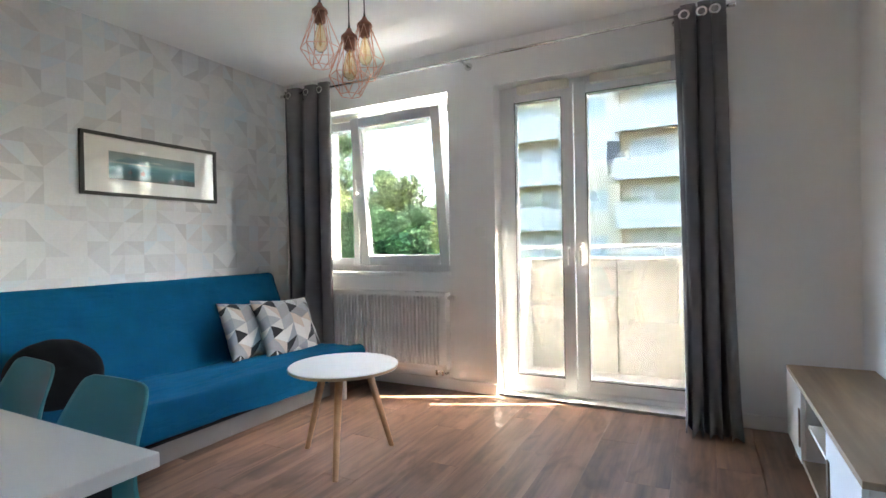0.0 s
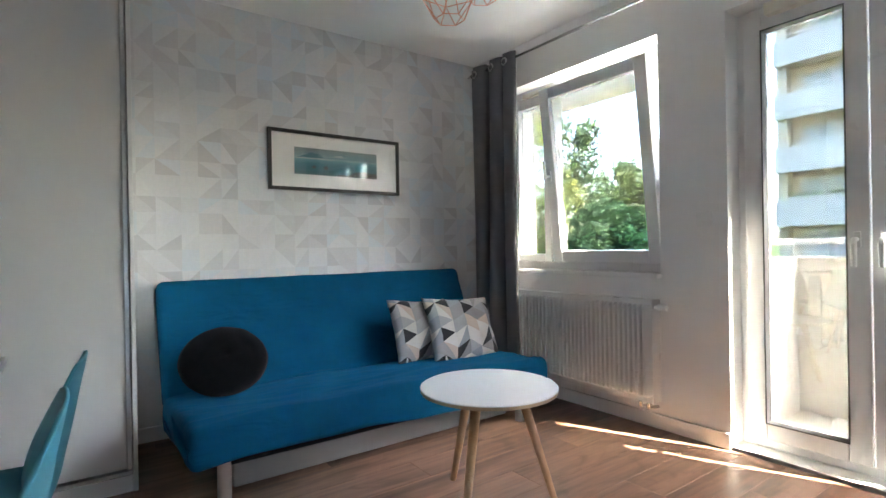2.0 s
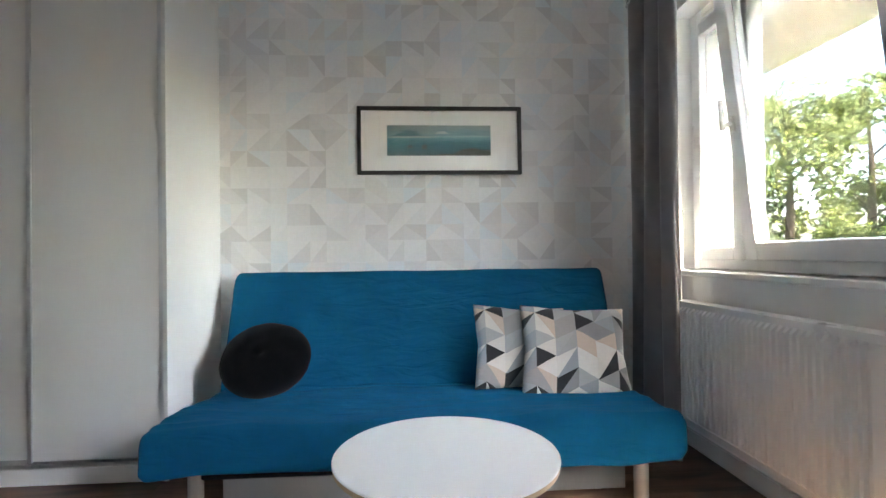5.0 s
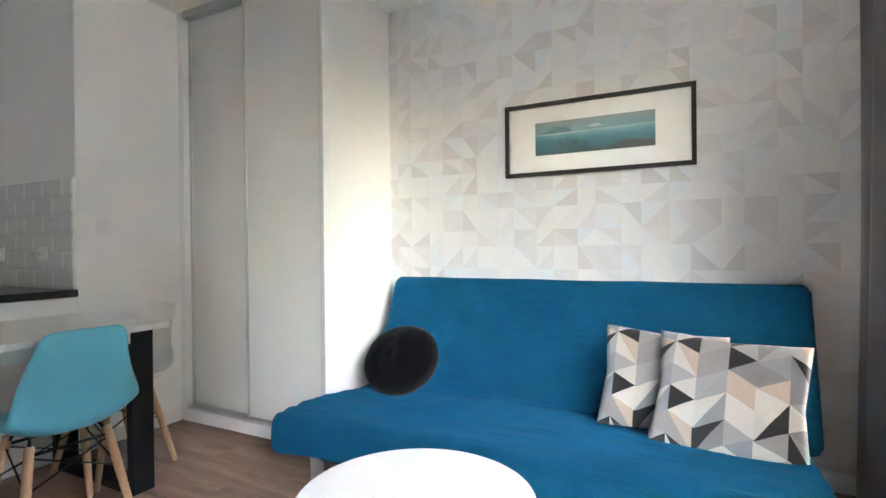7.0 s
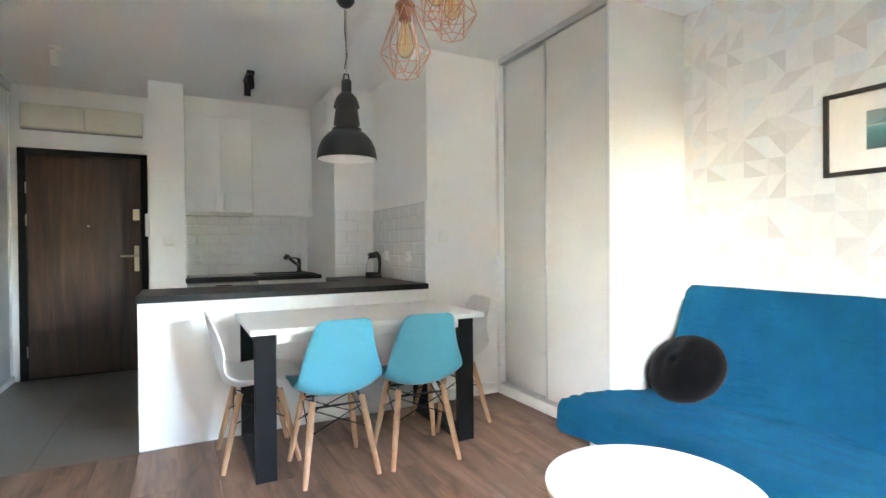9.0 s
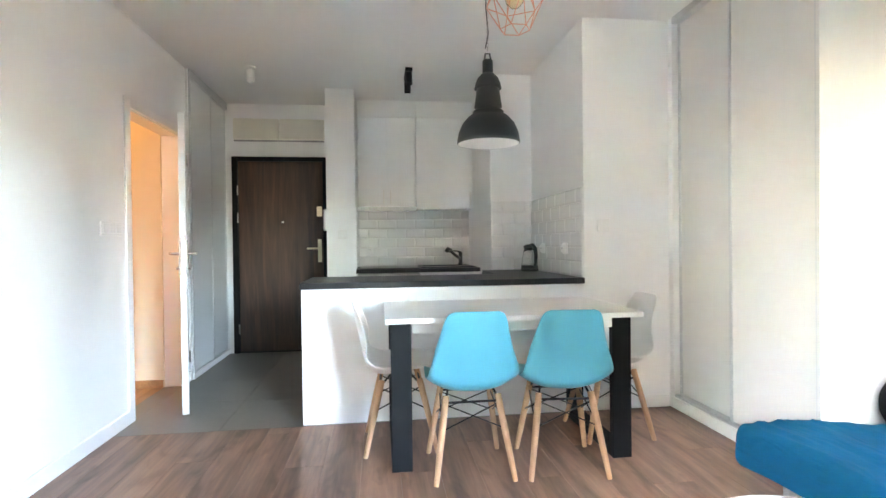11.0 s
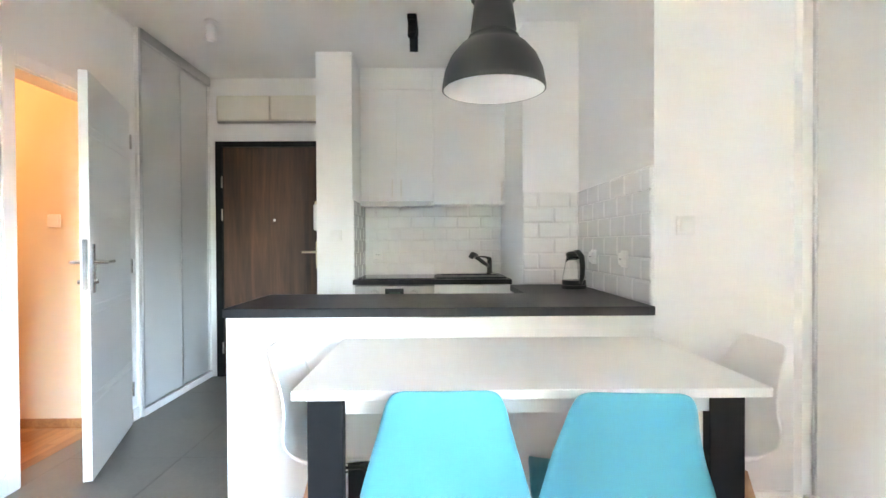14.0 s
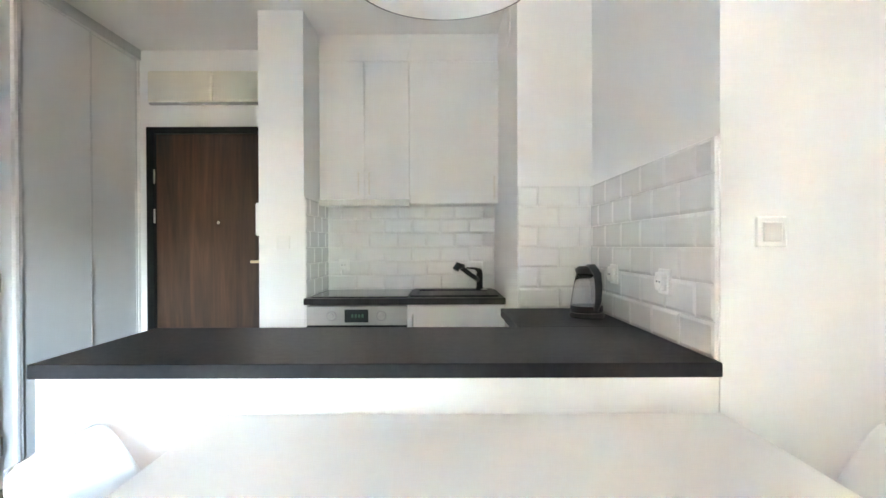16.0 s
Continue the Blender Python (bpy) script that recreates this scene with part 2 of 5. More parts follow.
CYAN = surface("turquoise_plastic", (0.085, 0.375, 0.455), 0.38, vary=0.03, scale=4, bump=0.04, fine=400)
BLUEF = surface("blue_sofa_fabric", (0.0025, 0.095, 0.188), 0.95, gloss=0.06, vary=0.14, scale=6, bump=0.5, fine=700, depth=0.0012, crease=0.022)
VELVET = surface("black_velvet", (0.004, 0.004, 0.005), 0.95, gloss=0.1, vary=0.3, scale=15, bump=0.4, fine=600, sheen=0.03)
CURT = surface("grey_curtain_cloth", (0.18, 0.172, 0.175), 0.9, gloss=0.2, vary=0.1, scale=12, bump=0.4, fine=900, sheen=0.2)
TILEF = surface("grey_stone_floor_tile", (0.175, 0.158, 0.136), 0.42, vary=0.18, scale=3.5, bump=0.12, fine=60)
BEIGE = surface("beige_render", (0.62, 0.55, 0.42), 0.9, vary=0.05, scale=3, bump=0.4, fine=150)
CONC = surface("cream_balcony_render", (0.60, 0.58, 0.54), 0.9, vary=0.03, scale=3, bump=0.08, fine=150)
CREAM = surface("cream_plastic", (0.78, 0.75, 0.65), 0.4, vary=0.02, bump=0.0)
PAVE = surface("balcony_floor_tile", (0.58, 0.56, 0.52), 0.7, vary=0.08, scale=4, bump=0.2)
WARM = surface("cream_side_room_wall", (0.72, 0.62, 0.48), 0.8, vary=0.03, scale=2, bump=0.1)
RADI = surface("radiator_enamel", (0.78, 0.78, 0.76), 0.3, vary=0.01, bump=0.01)
MATBOARD = surface("white_mat_board", (0.80, 0.79, 0.77), 0.9, vary=0.01, bump=0.05)
FRAMEB = surface("black_wooden_frame", (0.015, 0.013, 0.012), 0.4, vary=0.2, bump=0.1)
JOINT = surface("dark_floor_joint", (0.06, 0.045, 0.035), 0.8, vary=0.1)
GREYB = surface("grey_board", (0.32, 0.31, 0.30), 0.6, vary=0.05, bump=0.05)
CUTEDGE = surface("plywood_edge", (0.50, 0.36, 0.22), 0.6, vary=0.1, bump=0.1)
SCREEN = surface("dark_display", (0.035, 0.04, 0.037), 0.15, vary=0.1, bump=0.0)
GLASS = glass("clear_glass")
# tint put in to dim the view outside; shadowless panes let daylight in undimmed
PANE = glass("view_dimming_window_glass", (0.056, 0.057, 0.0565), 1.45)
AMBER = glass("amber_bulb_glass", (1.0, 0.92, 0.76), 1.2)
PLANK = wood("walnut_laminate", (0.098, 0.054, 0.037), (0.34, 0.20, 0.137), 0.38, along=1, grain=10, piece=0.07, span=(0.50, 0.72, 0.94), knots=0.6, gloss=0.38)
DOORW = wood("dark_walnut_door", (0.030, 0.015, 0.010), (0.115, 0.058, 0.034), 0.42, along=2, grain=14, piece=0.0)
BEECH = wood("beech_wood", (0.40, 0.22, 0.12), (0.60, 0.37, 0.22), 0.5, along=2, grain=20, piece=0.1)
OAK = wood("pale_oak_board", (0.27, 0.19, 0.125), (0.46, 0.345, 0.235), 0.5, along=1, grain=10, piece=0.0)
HANDLEW = wood("brown_oak_pull", (0.13, 0.085, 0.055), (0.25, 0.17, 0.11), 0.5, along=2, grain=20, piece=0.0)
PARQ = wood("side_room_parquet", (0.22, 0.10, 0.04), (0.45, 0.24, 0.10), 0.4, along=1, grain=14, piece=0.3)
PAPER = triangles("geometric_wallpaper", ("Y", "Z"), (0.112, 0.108), [(0.70, 0.69, 0.675), (0.68, 0.675, 0.66), (0.71, 0.70, 0.69), (0.62, 0.605, 0.59), (0.705, 0.70, 0.685), (0.645, 0.68, 0.69), (0.72, 0.71, 0.695), (0.64, 0.63, 0.615), (0.69, 0.685, 0.67), (0.71, 0.70, 0.68), (0.585, 0.57, 0.555), (0.655, 0.685, 0.695), (0.69, 0.68, 0.665), (0.65, 0.635, 0.62)], 0.7, weave=500, split=0.42)
PILLOW = triangles("geometric_cushion_cloth", ("X", "Z"), (0.092, 0.088), [(0.60, 0.57, 0.52), (0.24, 0.24, 0.24), (0.63, 0.60, 0.56), (0.36, 0.36, 0.36), (0.012, 0.013, 0.016), (0.34, 0.34, 0.34), (0.52, 0.42, 0.34), (0.27, 0.29, 0.31), (0.60, 0.58, 0.54), (0.31, 0.30, 0.29), (0.014, 0.015, 0.018)], 0.9, 0.2, split=0.47, zigzag=0.55)


# ---- mesh tools ----
def box(bm, lo, hi):
    v = [bm.verts.new((x, y, z)) for x in (lo[0], hi[0]) for y in (lo[1], hi[1]) for z in (lo[2], hi[2])]
    for f in ((0, 1, 3, 2), (4, 6, 7, 5), (0, 4, 5, 1), (2, 3, 7, 6), (0, 2, 6, 4), (1, 5, 7, 3)):
        bm.faces.new([v[i] for i in f])


def tube(bm, pts, radii, seg=12, caps=True):
    """A round bar through points, with a radius at each."""
    pts = [Vector(p) for p in pts]
    radii = radii if isinstance(radii, (list, tuple)) else [radii] * len(pts)
    rings, side = [], None
    for k, p in enumerate(pts):
        way = (pts[min(k + 1, len(pts) - 1)] - pts[max(k - 1, 0)]).normalized()
        if side is None:
            side = way.orthogonal().normalized()
        side = (side - way * side.dot(way)).normalized()
        up = way.cross(side)
        rings.append([bm.verts.new(p + radii[k] * (side * math.cos(a) + up * math.sin(a))) for a in (2 * math.pi * j / seg for j in range(seg))])
    for a, b in zip(rings, rings[1:]):
        for j in range(seg):
            bm.faces.new((a[j], a[(j + 1) % seg], b[(j + 1) % seg], b[j]))
    if caps:
        bm.faces.new(rings[0][::-1])
        bm.faces.new(rings[-1])


def lathe(bm, profile, seg=40, center=(0, 0)):
    """A turned body from (radius, height) pairs."""
    rings = []
    for r, z in profile:
        if r < 1e-5:
            rings.append([bm.verts.new((center[0], center[1], z))])
        else:
            rings.append([bm.verts.new((center[0] + r * math.cos(2 * math.pi * j / seg), center[1] + r * math.sin(2 * math.pi * j / seg), z)) for j in range(seg)])
    for a, b in zip(rings, rings[1:]):
        for j in range(seg):
            k = (j + 1) % seg
            if len(a) == 1 and len(b) == 1:
                continue
            if len(a) == 1:
                bm.faces.new((a[0], b[k], b[j]))
            elif len(b) == 1:
                bm.faces.new((a[j], a[k], b[0]))
            else:
                bm.faces.new((a[j], a[k], b[k], b[j]))


def sheet(bm, nu, nv, f):
    """A grid surface from f(u, v), u and v from 0 to 1."""
    g = [[bm.verts.new(f(i / nu, j / nv)) for j in range(nv + 1)] for i in range(nu + 1)]
    for i in range(nu):
        for j in range(nv):
            bm.faces.new((g[i][j], g[i + 1][j], g[i + 1][j + 1], g[i][j + 1]))
    return g


def part(name, bm, mat, parent=None, smooth=False, bevel=0.0, solid=0.0, seg=2, label="", soft=0, at=None):
    bmesh.ops.recalc_face_normals(bm, faces=bm.faces)
    me = bpy.data.meshes.new(name)
    bm.to_mesh(me)
    bm.free()
    me.materials.append(mat)
    ob = new(name, me)
    if smooth:
        for p in me.polygons:
            p.use_smooth = True
    if solid:
        s = ob.modifiers.new("thickness", "SOLIDIFY")
        s.thickness, s.offset = solid, 0
    if bevel:
        v = ob.modifiers.new("edge", "BEVEL")
        v.width, v.segments, v.limit_method, v.angle_limit = bevel, seg, "ANGLE", radians(40)
        v.harden_normals = False
    if soft:
        s = ob.modifiers.new("round", "SUBSURF")
        s.levels = s.render_levels = soft
    if parent:
        ob.parent = parent
    if at is not None:
        ob.matrix_basis = at
    if label:
        ob["label"] = label
    return ob


def boxes(name, lohi, mat, parent=None, bevel=0.0, **more):
    bm = bmesh.new()
    for lo, hi in lohi:
        box(bm, [min(a, b) for a, b in zip(lo, hi)], [max(a, b) for a, b in zip(lo, hi)])
    return part(name, bm, mat, parent, bevel=bevel, **more)


def thing(name, label, category, m=None, group="", kind=""):
    ob = new(name)
    ob.empty_display_size = 0.1
    ob.matrix_basis = m or Matrix()
    return tagged(ob, label, category, group, kind)


def structure(ob, label, category):
    return tagged(ob, label, category, kind="structure")


def wall_with_holes(name, axis, a0, a1, p0, p1, z0, z1, holes, mat):
    """A wall along axis 'x' or 'y' from a0 to a1, between p0 and p1 across, with holes (b0, b1, zlow, zhigh)."""
    bm = bmesh.new()

    def put(s0, s1, q0, q1):
        if s1 - s0 > 1e-4 and q1 - q0 > 1e-4:
            box(bm, (s0, p0, q0), (s1, p1, q1)) if axis == "x" else box(bm, (p0, s0, q0), (p1, s1, q1))

    cut = a0
    for b0, b1, q0, q1 in sorted(holes):
        put(cut, b0, z0, z1)
        put(b0, b1, z0, q0)
        put(b0, b1, q1, z1)
        cut = b1
    put(cut, a1, z0, z1)
    return part(name, bm, mat)


# ---- the flat's shell ----
XW, XE, YN, YS, ZC = -3.43, 0.70, 3.57, -0.12, 2.575
YO = 3.97                      # outer face of the window wall
WIN = (-3.13, -1.775, 0.897, 2.268)
BAL = (-1.40, 0.0, 0.02, 2.255)
SIDE = (-1.19, -0.38, 0.0, 1.995)   # doorway in the east wall, along y
YK = -2.385                    # kitchen and hall back wall
XT, XD, YD = -2.20, -1.835, -1.265  # tiled side wall; duct's side and front

structure(wall_with_holes("wall_north", "x", XW - 0.25, XE + 0.25, YN, YO - 0.012, 0, ZC + 0.1, [WIN, BAL], WALL), "white painted wall with a window and balcony door", "wall")
structure(wall_with_holes("wall_north_outside", "x", -5.5, 3.5, YO - 0.012, YO, -1, ZC + 0.6, [WIN, BAL], BEIGE), "beige rendered outer face of the house wall", "wall")
structure(boxes("wall_west", [((XW - 0.2, YK - 0.2, 0), (XW - 0.004, YN, ZC + 0.1))], WALL), "white wall behind the wallpaper", "wall")
structure(boxes("wallpaper", [((XW - 0.004, 1.05, 0.0), (XW, YN, ZC))], PAPER), "pale grey and blue geometric triangle wallpaper", "wallpaper")
structure(wall_with_holes("wall_east", "y", YK - 0.2, YN, XE, XE + 0.13, 0, ZC + 0.1, [SIDE], WALL), "white painted wall with a doorway", "wall")
structure(boxes("wall_south", [((XW, YK - 0.2, 0), (XT, YS, ZC + 0.1))], WALL), "white painted wall block beside the kitchen", "wall")
structure(boxes("wall_kitchen_back", [((XT, YK - 0.2, 0), (-0.647, YK, ZC + 0.1))], WALL), "white kitchen back wall", "wall")
structure(wall_with_holes("wall_hall_back", "x", -0.38, XE, YK - 0.2, YK, 0, ZC + 0.1, [(-0.34, 0.632, 0.0, 2.032)], WALL), "white hall wall round the entrance door", "wall")
structure(boxes("wall_kitchen_pillar", [((-0.647, YK - 0.2, 0), (-0.38, -1.78, ZC + 0.1))], WALL), "white pillar between hall and kitchen", "wall")
structure(boxes("wall_duct", [((XT, YK, 0), (XD, YD, ZC + 0.1))], WALL), "white boxed duct in the kitchen corner", "wall")
structure(boxes("ceiling", [((XW - 0.2, YK - 0.2, ZC), (XE + 0.13, YN, ZC + 0.12))], CEIL), "flat white painted ceiling", "ceiling")
floor = structure(boxes("floor", [((XW - 0.2, YK - 0.2, -0.12), (XE + 0.13, YN, -0.008))], JOINT), "walnut laminate floor with grey hall tiles", "floor")
# unseen; added behind the entrance door to stop sky light leaking under it
structure(boxes("wall_corridor", [((-0.6, YK - 0.36, -0.1), (1.0, YK - 0.2, 2.3))], WALL), "unseen plain wall added behind the entrance door to block light", "wall")
structure(boxes("wall_side_room", [((XE + 0.13, 0.5, 0), (2.7, 0.6, 2.6)), ((2.6, -1.172, 0), (2.7, 0.5, 2.6)), ((XE + 0.131, -1.30, 0), (2.7, -1.172, 2.6)), ((XE + 0.131, -0.30, 0), (XE + 0.135, 0.5, 2.6))], WARM), "cream walls of the side room", "wall")
structure(boxes("ceiling_side_room", [((XE + 0.13, -1.30, 2.5), (2.7, 0.6, 2.6))], CEIL), "white ceiling of the side room", "ceiling")
side_floor = structure(boxes("floor_side_room", [((XE + 0.13, -1.30, -0.12), (2.7, 0.6, -0.012))], GROUT), "brown parquet floor of the side room", "floor")

# ---- outside: balcony, ground, the house across, trees ----
structure(boxes("balcony_floor", [((-1.46, YO, -0.2), (3.2, 4.85, -0.02))], PAVE, bevel=0.004), "pale tiled balcony floor", "floor")
par = structure(boxes("balcony_parapet", [((-1.58, YO, -0.25), (-1.46, 4.62, 0.97)), ((-1.58, 4.62, -0.25), (-0.718, 4.76, 0.97)), ((-0.712, 4.62, -0.25), (1.4, 4.76, 0.97)), ((1.406, 4.62, -0.25), (3.2, 4.76, 0.97))], CONC, bevel=0.008), "cream rendered balcony parapet", "parapet")
rail = thing("balcony_rail", "white metal handrail above the balcony parapet", "railing", pose(0, 4.69, 0.97))
bm = bmesh.new()
tube(bm, [(-1.52, 0, 0.095), (3.2, 0, 0.095)], 0.021)
tube(bm, [(-1.52, 0, 0.095), (-1.52, -0.7, 0.095)], 0.021)
for x in (-1.52, -0.35, 0.85, 2.05):
    tube(bm, [(x, 0, 0), (x, 0, 0.09)], 0.013)
part("bar", bm, PVC, rail, smooth=True)
structure(boxes("upper_balcony_slab", [((-5.2, YO, 2.6), (-2.2, 5.42, 2.8))], BEIGE, bevel=0.01), "beige underside of the balcony above", "slab")

GRASS = surface("lawn", (0.10, 0.17, 0.04), 0.95, vary=0.4, scale=0.8, bump=0.8, fine=40, depth=0.02)
ASPH = surface("asphalt_road", (0.05, 0.05, 0.052), 0.9, vary=0.2, scale=2, bump=0.5, fine=80, depth=0.004)
KERB = surface("pale_paving", (0.45, 0.44, 0.42), 0.9, vary=0.08, scale=3, bump=0.3)
structure(boxes("ground", [((-2500, YO + 0.9, -2.0), (2500, 3000, -1.0))], GRASS), "green lawn round the houses", "ground")
# unseen paving, added so neutral light bounces to the openings, not lawn green
structure(boxes("terrace", [((-40, YO + 0.9, -1.2), (40, 10.5, -0.97))], KERB), "pale paving added below the balcony to bounce neutral light", "pavement")
structure(boxes("road", [((-60, 14, -1.2), (60, 19.5, -0.96))], ASPH), "grey asphalt access road", "road")
structure(boxes("pavement", [((-60, 12.6, -1.2), (60, 14, -0.85)), ((-60, 19.5, -1.2), (60, 21, -0.85))], KERB, bevel=0.02), "pale paved footpath beside the road", "pavement")

HB = surface("sand_facade_render", (0.74, 0.63, 0.48), 0.9, vary=0.05, scale=1, bump=0.3, fine=60)
HW = surface("white_facade_render", (0.78, 0.77, 0.74), 0.9, vary=0.03, scale=1, bump=0.3, fine=60)
HG = surface("dark_grey_facade_panel", (0.10, 0.10, 0.11), 0.8, vary=0.08, scale=1, bump=0.2, fine=60)
HP = surface("frosted_balcony_panel", (0.55, 0.555, 0.545), 0.45, vary=0.04, scale=2, bump=0.0)
# pale blue in the pane colour stands in for reflected sky
HGL = surface("sky_tinted_house_pane", (0.32, 0.39, 0.43), 0.08, vary=0.3, scale=0.5, bump=0.0, coat=0.5)
BLIND = surface("white_blind", (0.75, 0.74, 0.70), 0.8, vary=0.03, bump=0.1)
YF, PITCH, FLOOR0 = 31.0, 2.73, -0.48
house = thing("apartment_house", "sand and white apartment house with frosted balconies", "building", pose(0, YF, 0))
bays = [(-11.2, -7.95), (-4.4, -1.2), (2.4, 5.65), (9.3, 12.5)]
levels = list(range(-1, 6))
solid = [(-11.65, bays[0][0])] + [(a[1], b[0]) for a, b in zip(bays, bays[1:])] + [(bays[-1][1], 19)]
wins = {1: (-6.6, -5.1), 2: (0.15, 1.4), 3: (6.8, 8.2)}
bands = {"sand_wall": [], "white_wall": [], "grey_wall": []}
for k, (x0, x1) in enumerate(solid):
    for n in levels:
        zf = FLOOR0 + n * PITCH
        sill, head = zf + 0.70, zf + 1.98
        dark = n == 2 and k in (1, 2, 3)
        cols = [(x0, x1)]
        if k in wins:
            w0, w1 = wins[k]
            cols = [(x0, w0), (w1, x1)]
        for c0, c1 in cols:
            bands["grey_wall" if dark else "sand_wall"].append(((c0, 0, sill), (c1, 0.5, head)))
        bands["white_wall" if n in (2, 3) else "sand_wall"].append(((x0, -0.02 if n in (2, 3) else 0, head), (x1, 0.5, zf + PITCH + 0.70)))
for x0, x1 in bays:
    for n in levels:
        zf = FLOOR0 + n * PITCH
        bands["sand_wall"].append(((x0 - 0.001, 0.6, zf + 0.02), (x0 + 0.5, 0.8, zf + 2.15)))
        bands["sand_wall"].append(((x0 - 0.3, 0.5, zf), (x0 - 0.001, 1.6, zf + PITCH)))
        bands["sand_wall"].append(((x1 + 0.001, 0.5, zf), (x1 + 0.3, 1.6, zf + PITCH)))
        bands["sand_wall"].append(((x0, 0.6, zf + 2.15), (x1, 0.8, zf + PITCH)))
for name, list_of in bands.items():
    for one in list_of:
        boxes(name, [one], {"sand_wall": HB, "white_wall": HW, "grey_wall": HG}[name], house)
boxes("back_wall", [((-11.6, 5, -2), (19, 5.2, 17)), ((-11.65, 0.5, -2), (-11.5, 5, 17))], HB, house)
boxes("roof", [((-11.85, -0.2, 16.2), (19.2, 5.4, 16.6))], HW, house)
for k, (w0, w1) in wins.items():
    for n in levels:
        z0, z1 = FLOOR0 + n * PITCH + 0.70, FLOOR0 + n * PITCH + 1.98
        f = boxes("window", [((w0, 0.12, z0), (w0 + 0.10, 0.2, z1)), ((w1 - 0.10, 0.12, z0), (w1, 0.2, z1)), ((w0, 0.121, z0), (w1, 0.199, z0 + 0.07)), ((w0, 0.121, z1 - 0.07), (w1, 0.199, z1)), (((w0 + w1) / 2 + 0.1, 0.122, z0), ((w0 + w1) / 2 + 0.18, 0.198, z1))], PVC, house)
        boxes("pane", [((w0 + 0.05, 0.16, z0 + 0.05), (w1 - 0.05, 0.17, z1 - 0.05))], BLIND if (n + k) % 3 == 0 else HGL, f)
for b, (x0, x1) in enumerate(bays):
    for n in levels:
        zf = FLOOR0 + n * PITCH
        z0, z1 = zf + 0.05, zf + 2.15
        wide = (x1 - x0 - 0.62) / 4
        f = boxes("window", [((x0 + 0.5, 0.56, z1 - 0.12), (x1, 0.70, z1)), ((x0 + 0.5, 0.56, z0), (x1, 0.70, z0 + 0.1)), ((x0 + 0.5, 0.561, zf + 1.5), (x1, 0.699, zf + 1.58))] + [((x0 + 0.5 + wide * j, 0.562, z0), (x0 + 0.62 + wide * j, 0.698, z1)) for j in range(5)], PVC, house)
        for j in range(4):
            a = x0 + 0.56 + wide * j
            boxes("pane", [((a, 0.62, z0 + 0.04), (a + wide, 0.63, z1 - 0.04))], BLIND if (n * 7 + b * 3 + j * 5) % 4 == 0 else HGL, f)
        bal = boxes("balcony", [((x0 - 0.15, -0.95, zf - 0.22), (x1 + 0.1, 0.6, zf))], HB, house)
        boxes("panel", [((x0 - 0.15, -1.0, zf - 0.40), (x1 + 0.1, -0.955, zf + 0.88)), ((x0 - 0.195, -1.0, zf - 0.40), (x0 - 0.152, 0, zf + 0.88)), ((x1 + 0.102, -1.0, zf - 0.40), (x1 + 0.145, 0, zf + 0.88))], HP, bal)
        boxes("rail", [((x0 - 0.2, -1.01, zf + 1.03), (x1 + 0.15, -0.96, zf + 1.08))] + [((x0 + j, -1.0, zf + 0.88), (x0 + j + 0.03, -0.97, zf + 1.03)) for j in (0.0, 1.0, 2.0, 3.0)], PVC, bal)



def foliage(name, color):
    """Leaf matter: dull above, and lit through from behind."""
    m = surface(name, color, 0.6, vary=0.35, scale=1.2, bump=0.2, fine=30)
    t = m.node_tree
    b = t.nodes["Principled BSDF"]
    back, mix = add(t, "BsdfTranslucent"), add(t, "MixShader")
    t.links.new(b.inputs["Base Color"].links[0].from_socket, back.inputs["Color"])
    mix.inputs["Fac"].default_value = 0.45
    t.links.new(b.outputs[0], mix.inputs[1])
    t.links.new(back.outputs[0], mix.inputs[2])
    t.links.new(mix.outputs[0], t.nodes["Material Output"].inputs["Surface"])
    return m


LEAVES = [foliage("leaf_" + n, c) for n, c in (("light", (0.42, 0.46, 0.19)), ("mid", (0.24, 0.33, 0.15)), ("dark", (0.12, 0.22, 0.10)), ("hedge", (0.07, 0.20, 0.08)))]
BARK = surface("bark", (0.10, 0.075, 0.055), 0.95, vary=0.3, scale=6, bump=0.8, fine=30, depth=0.02)


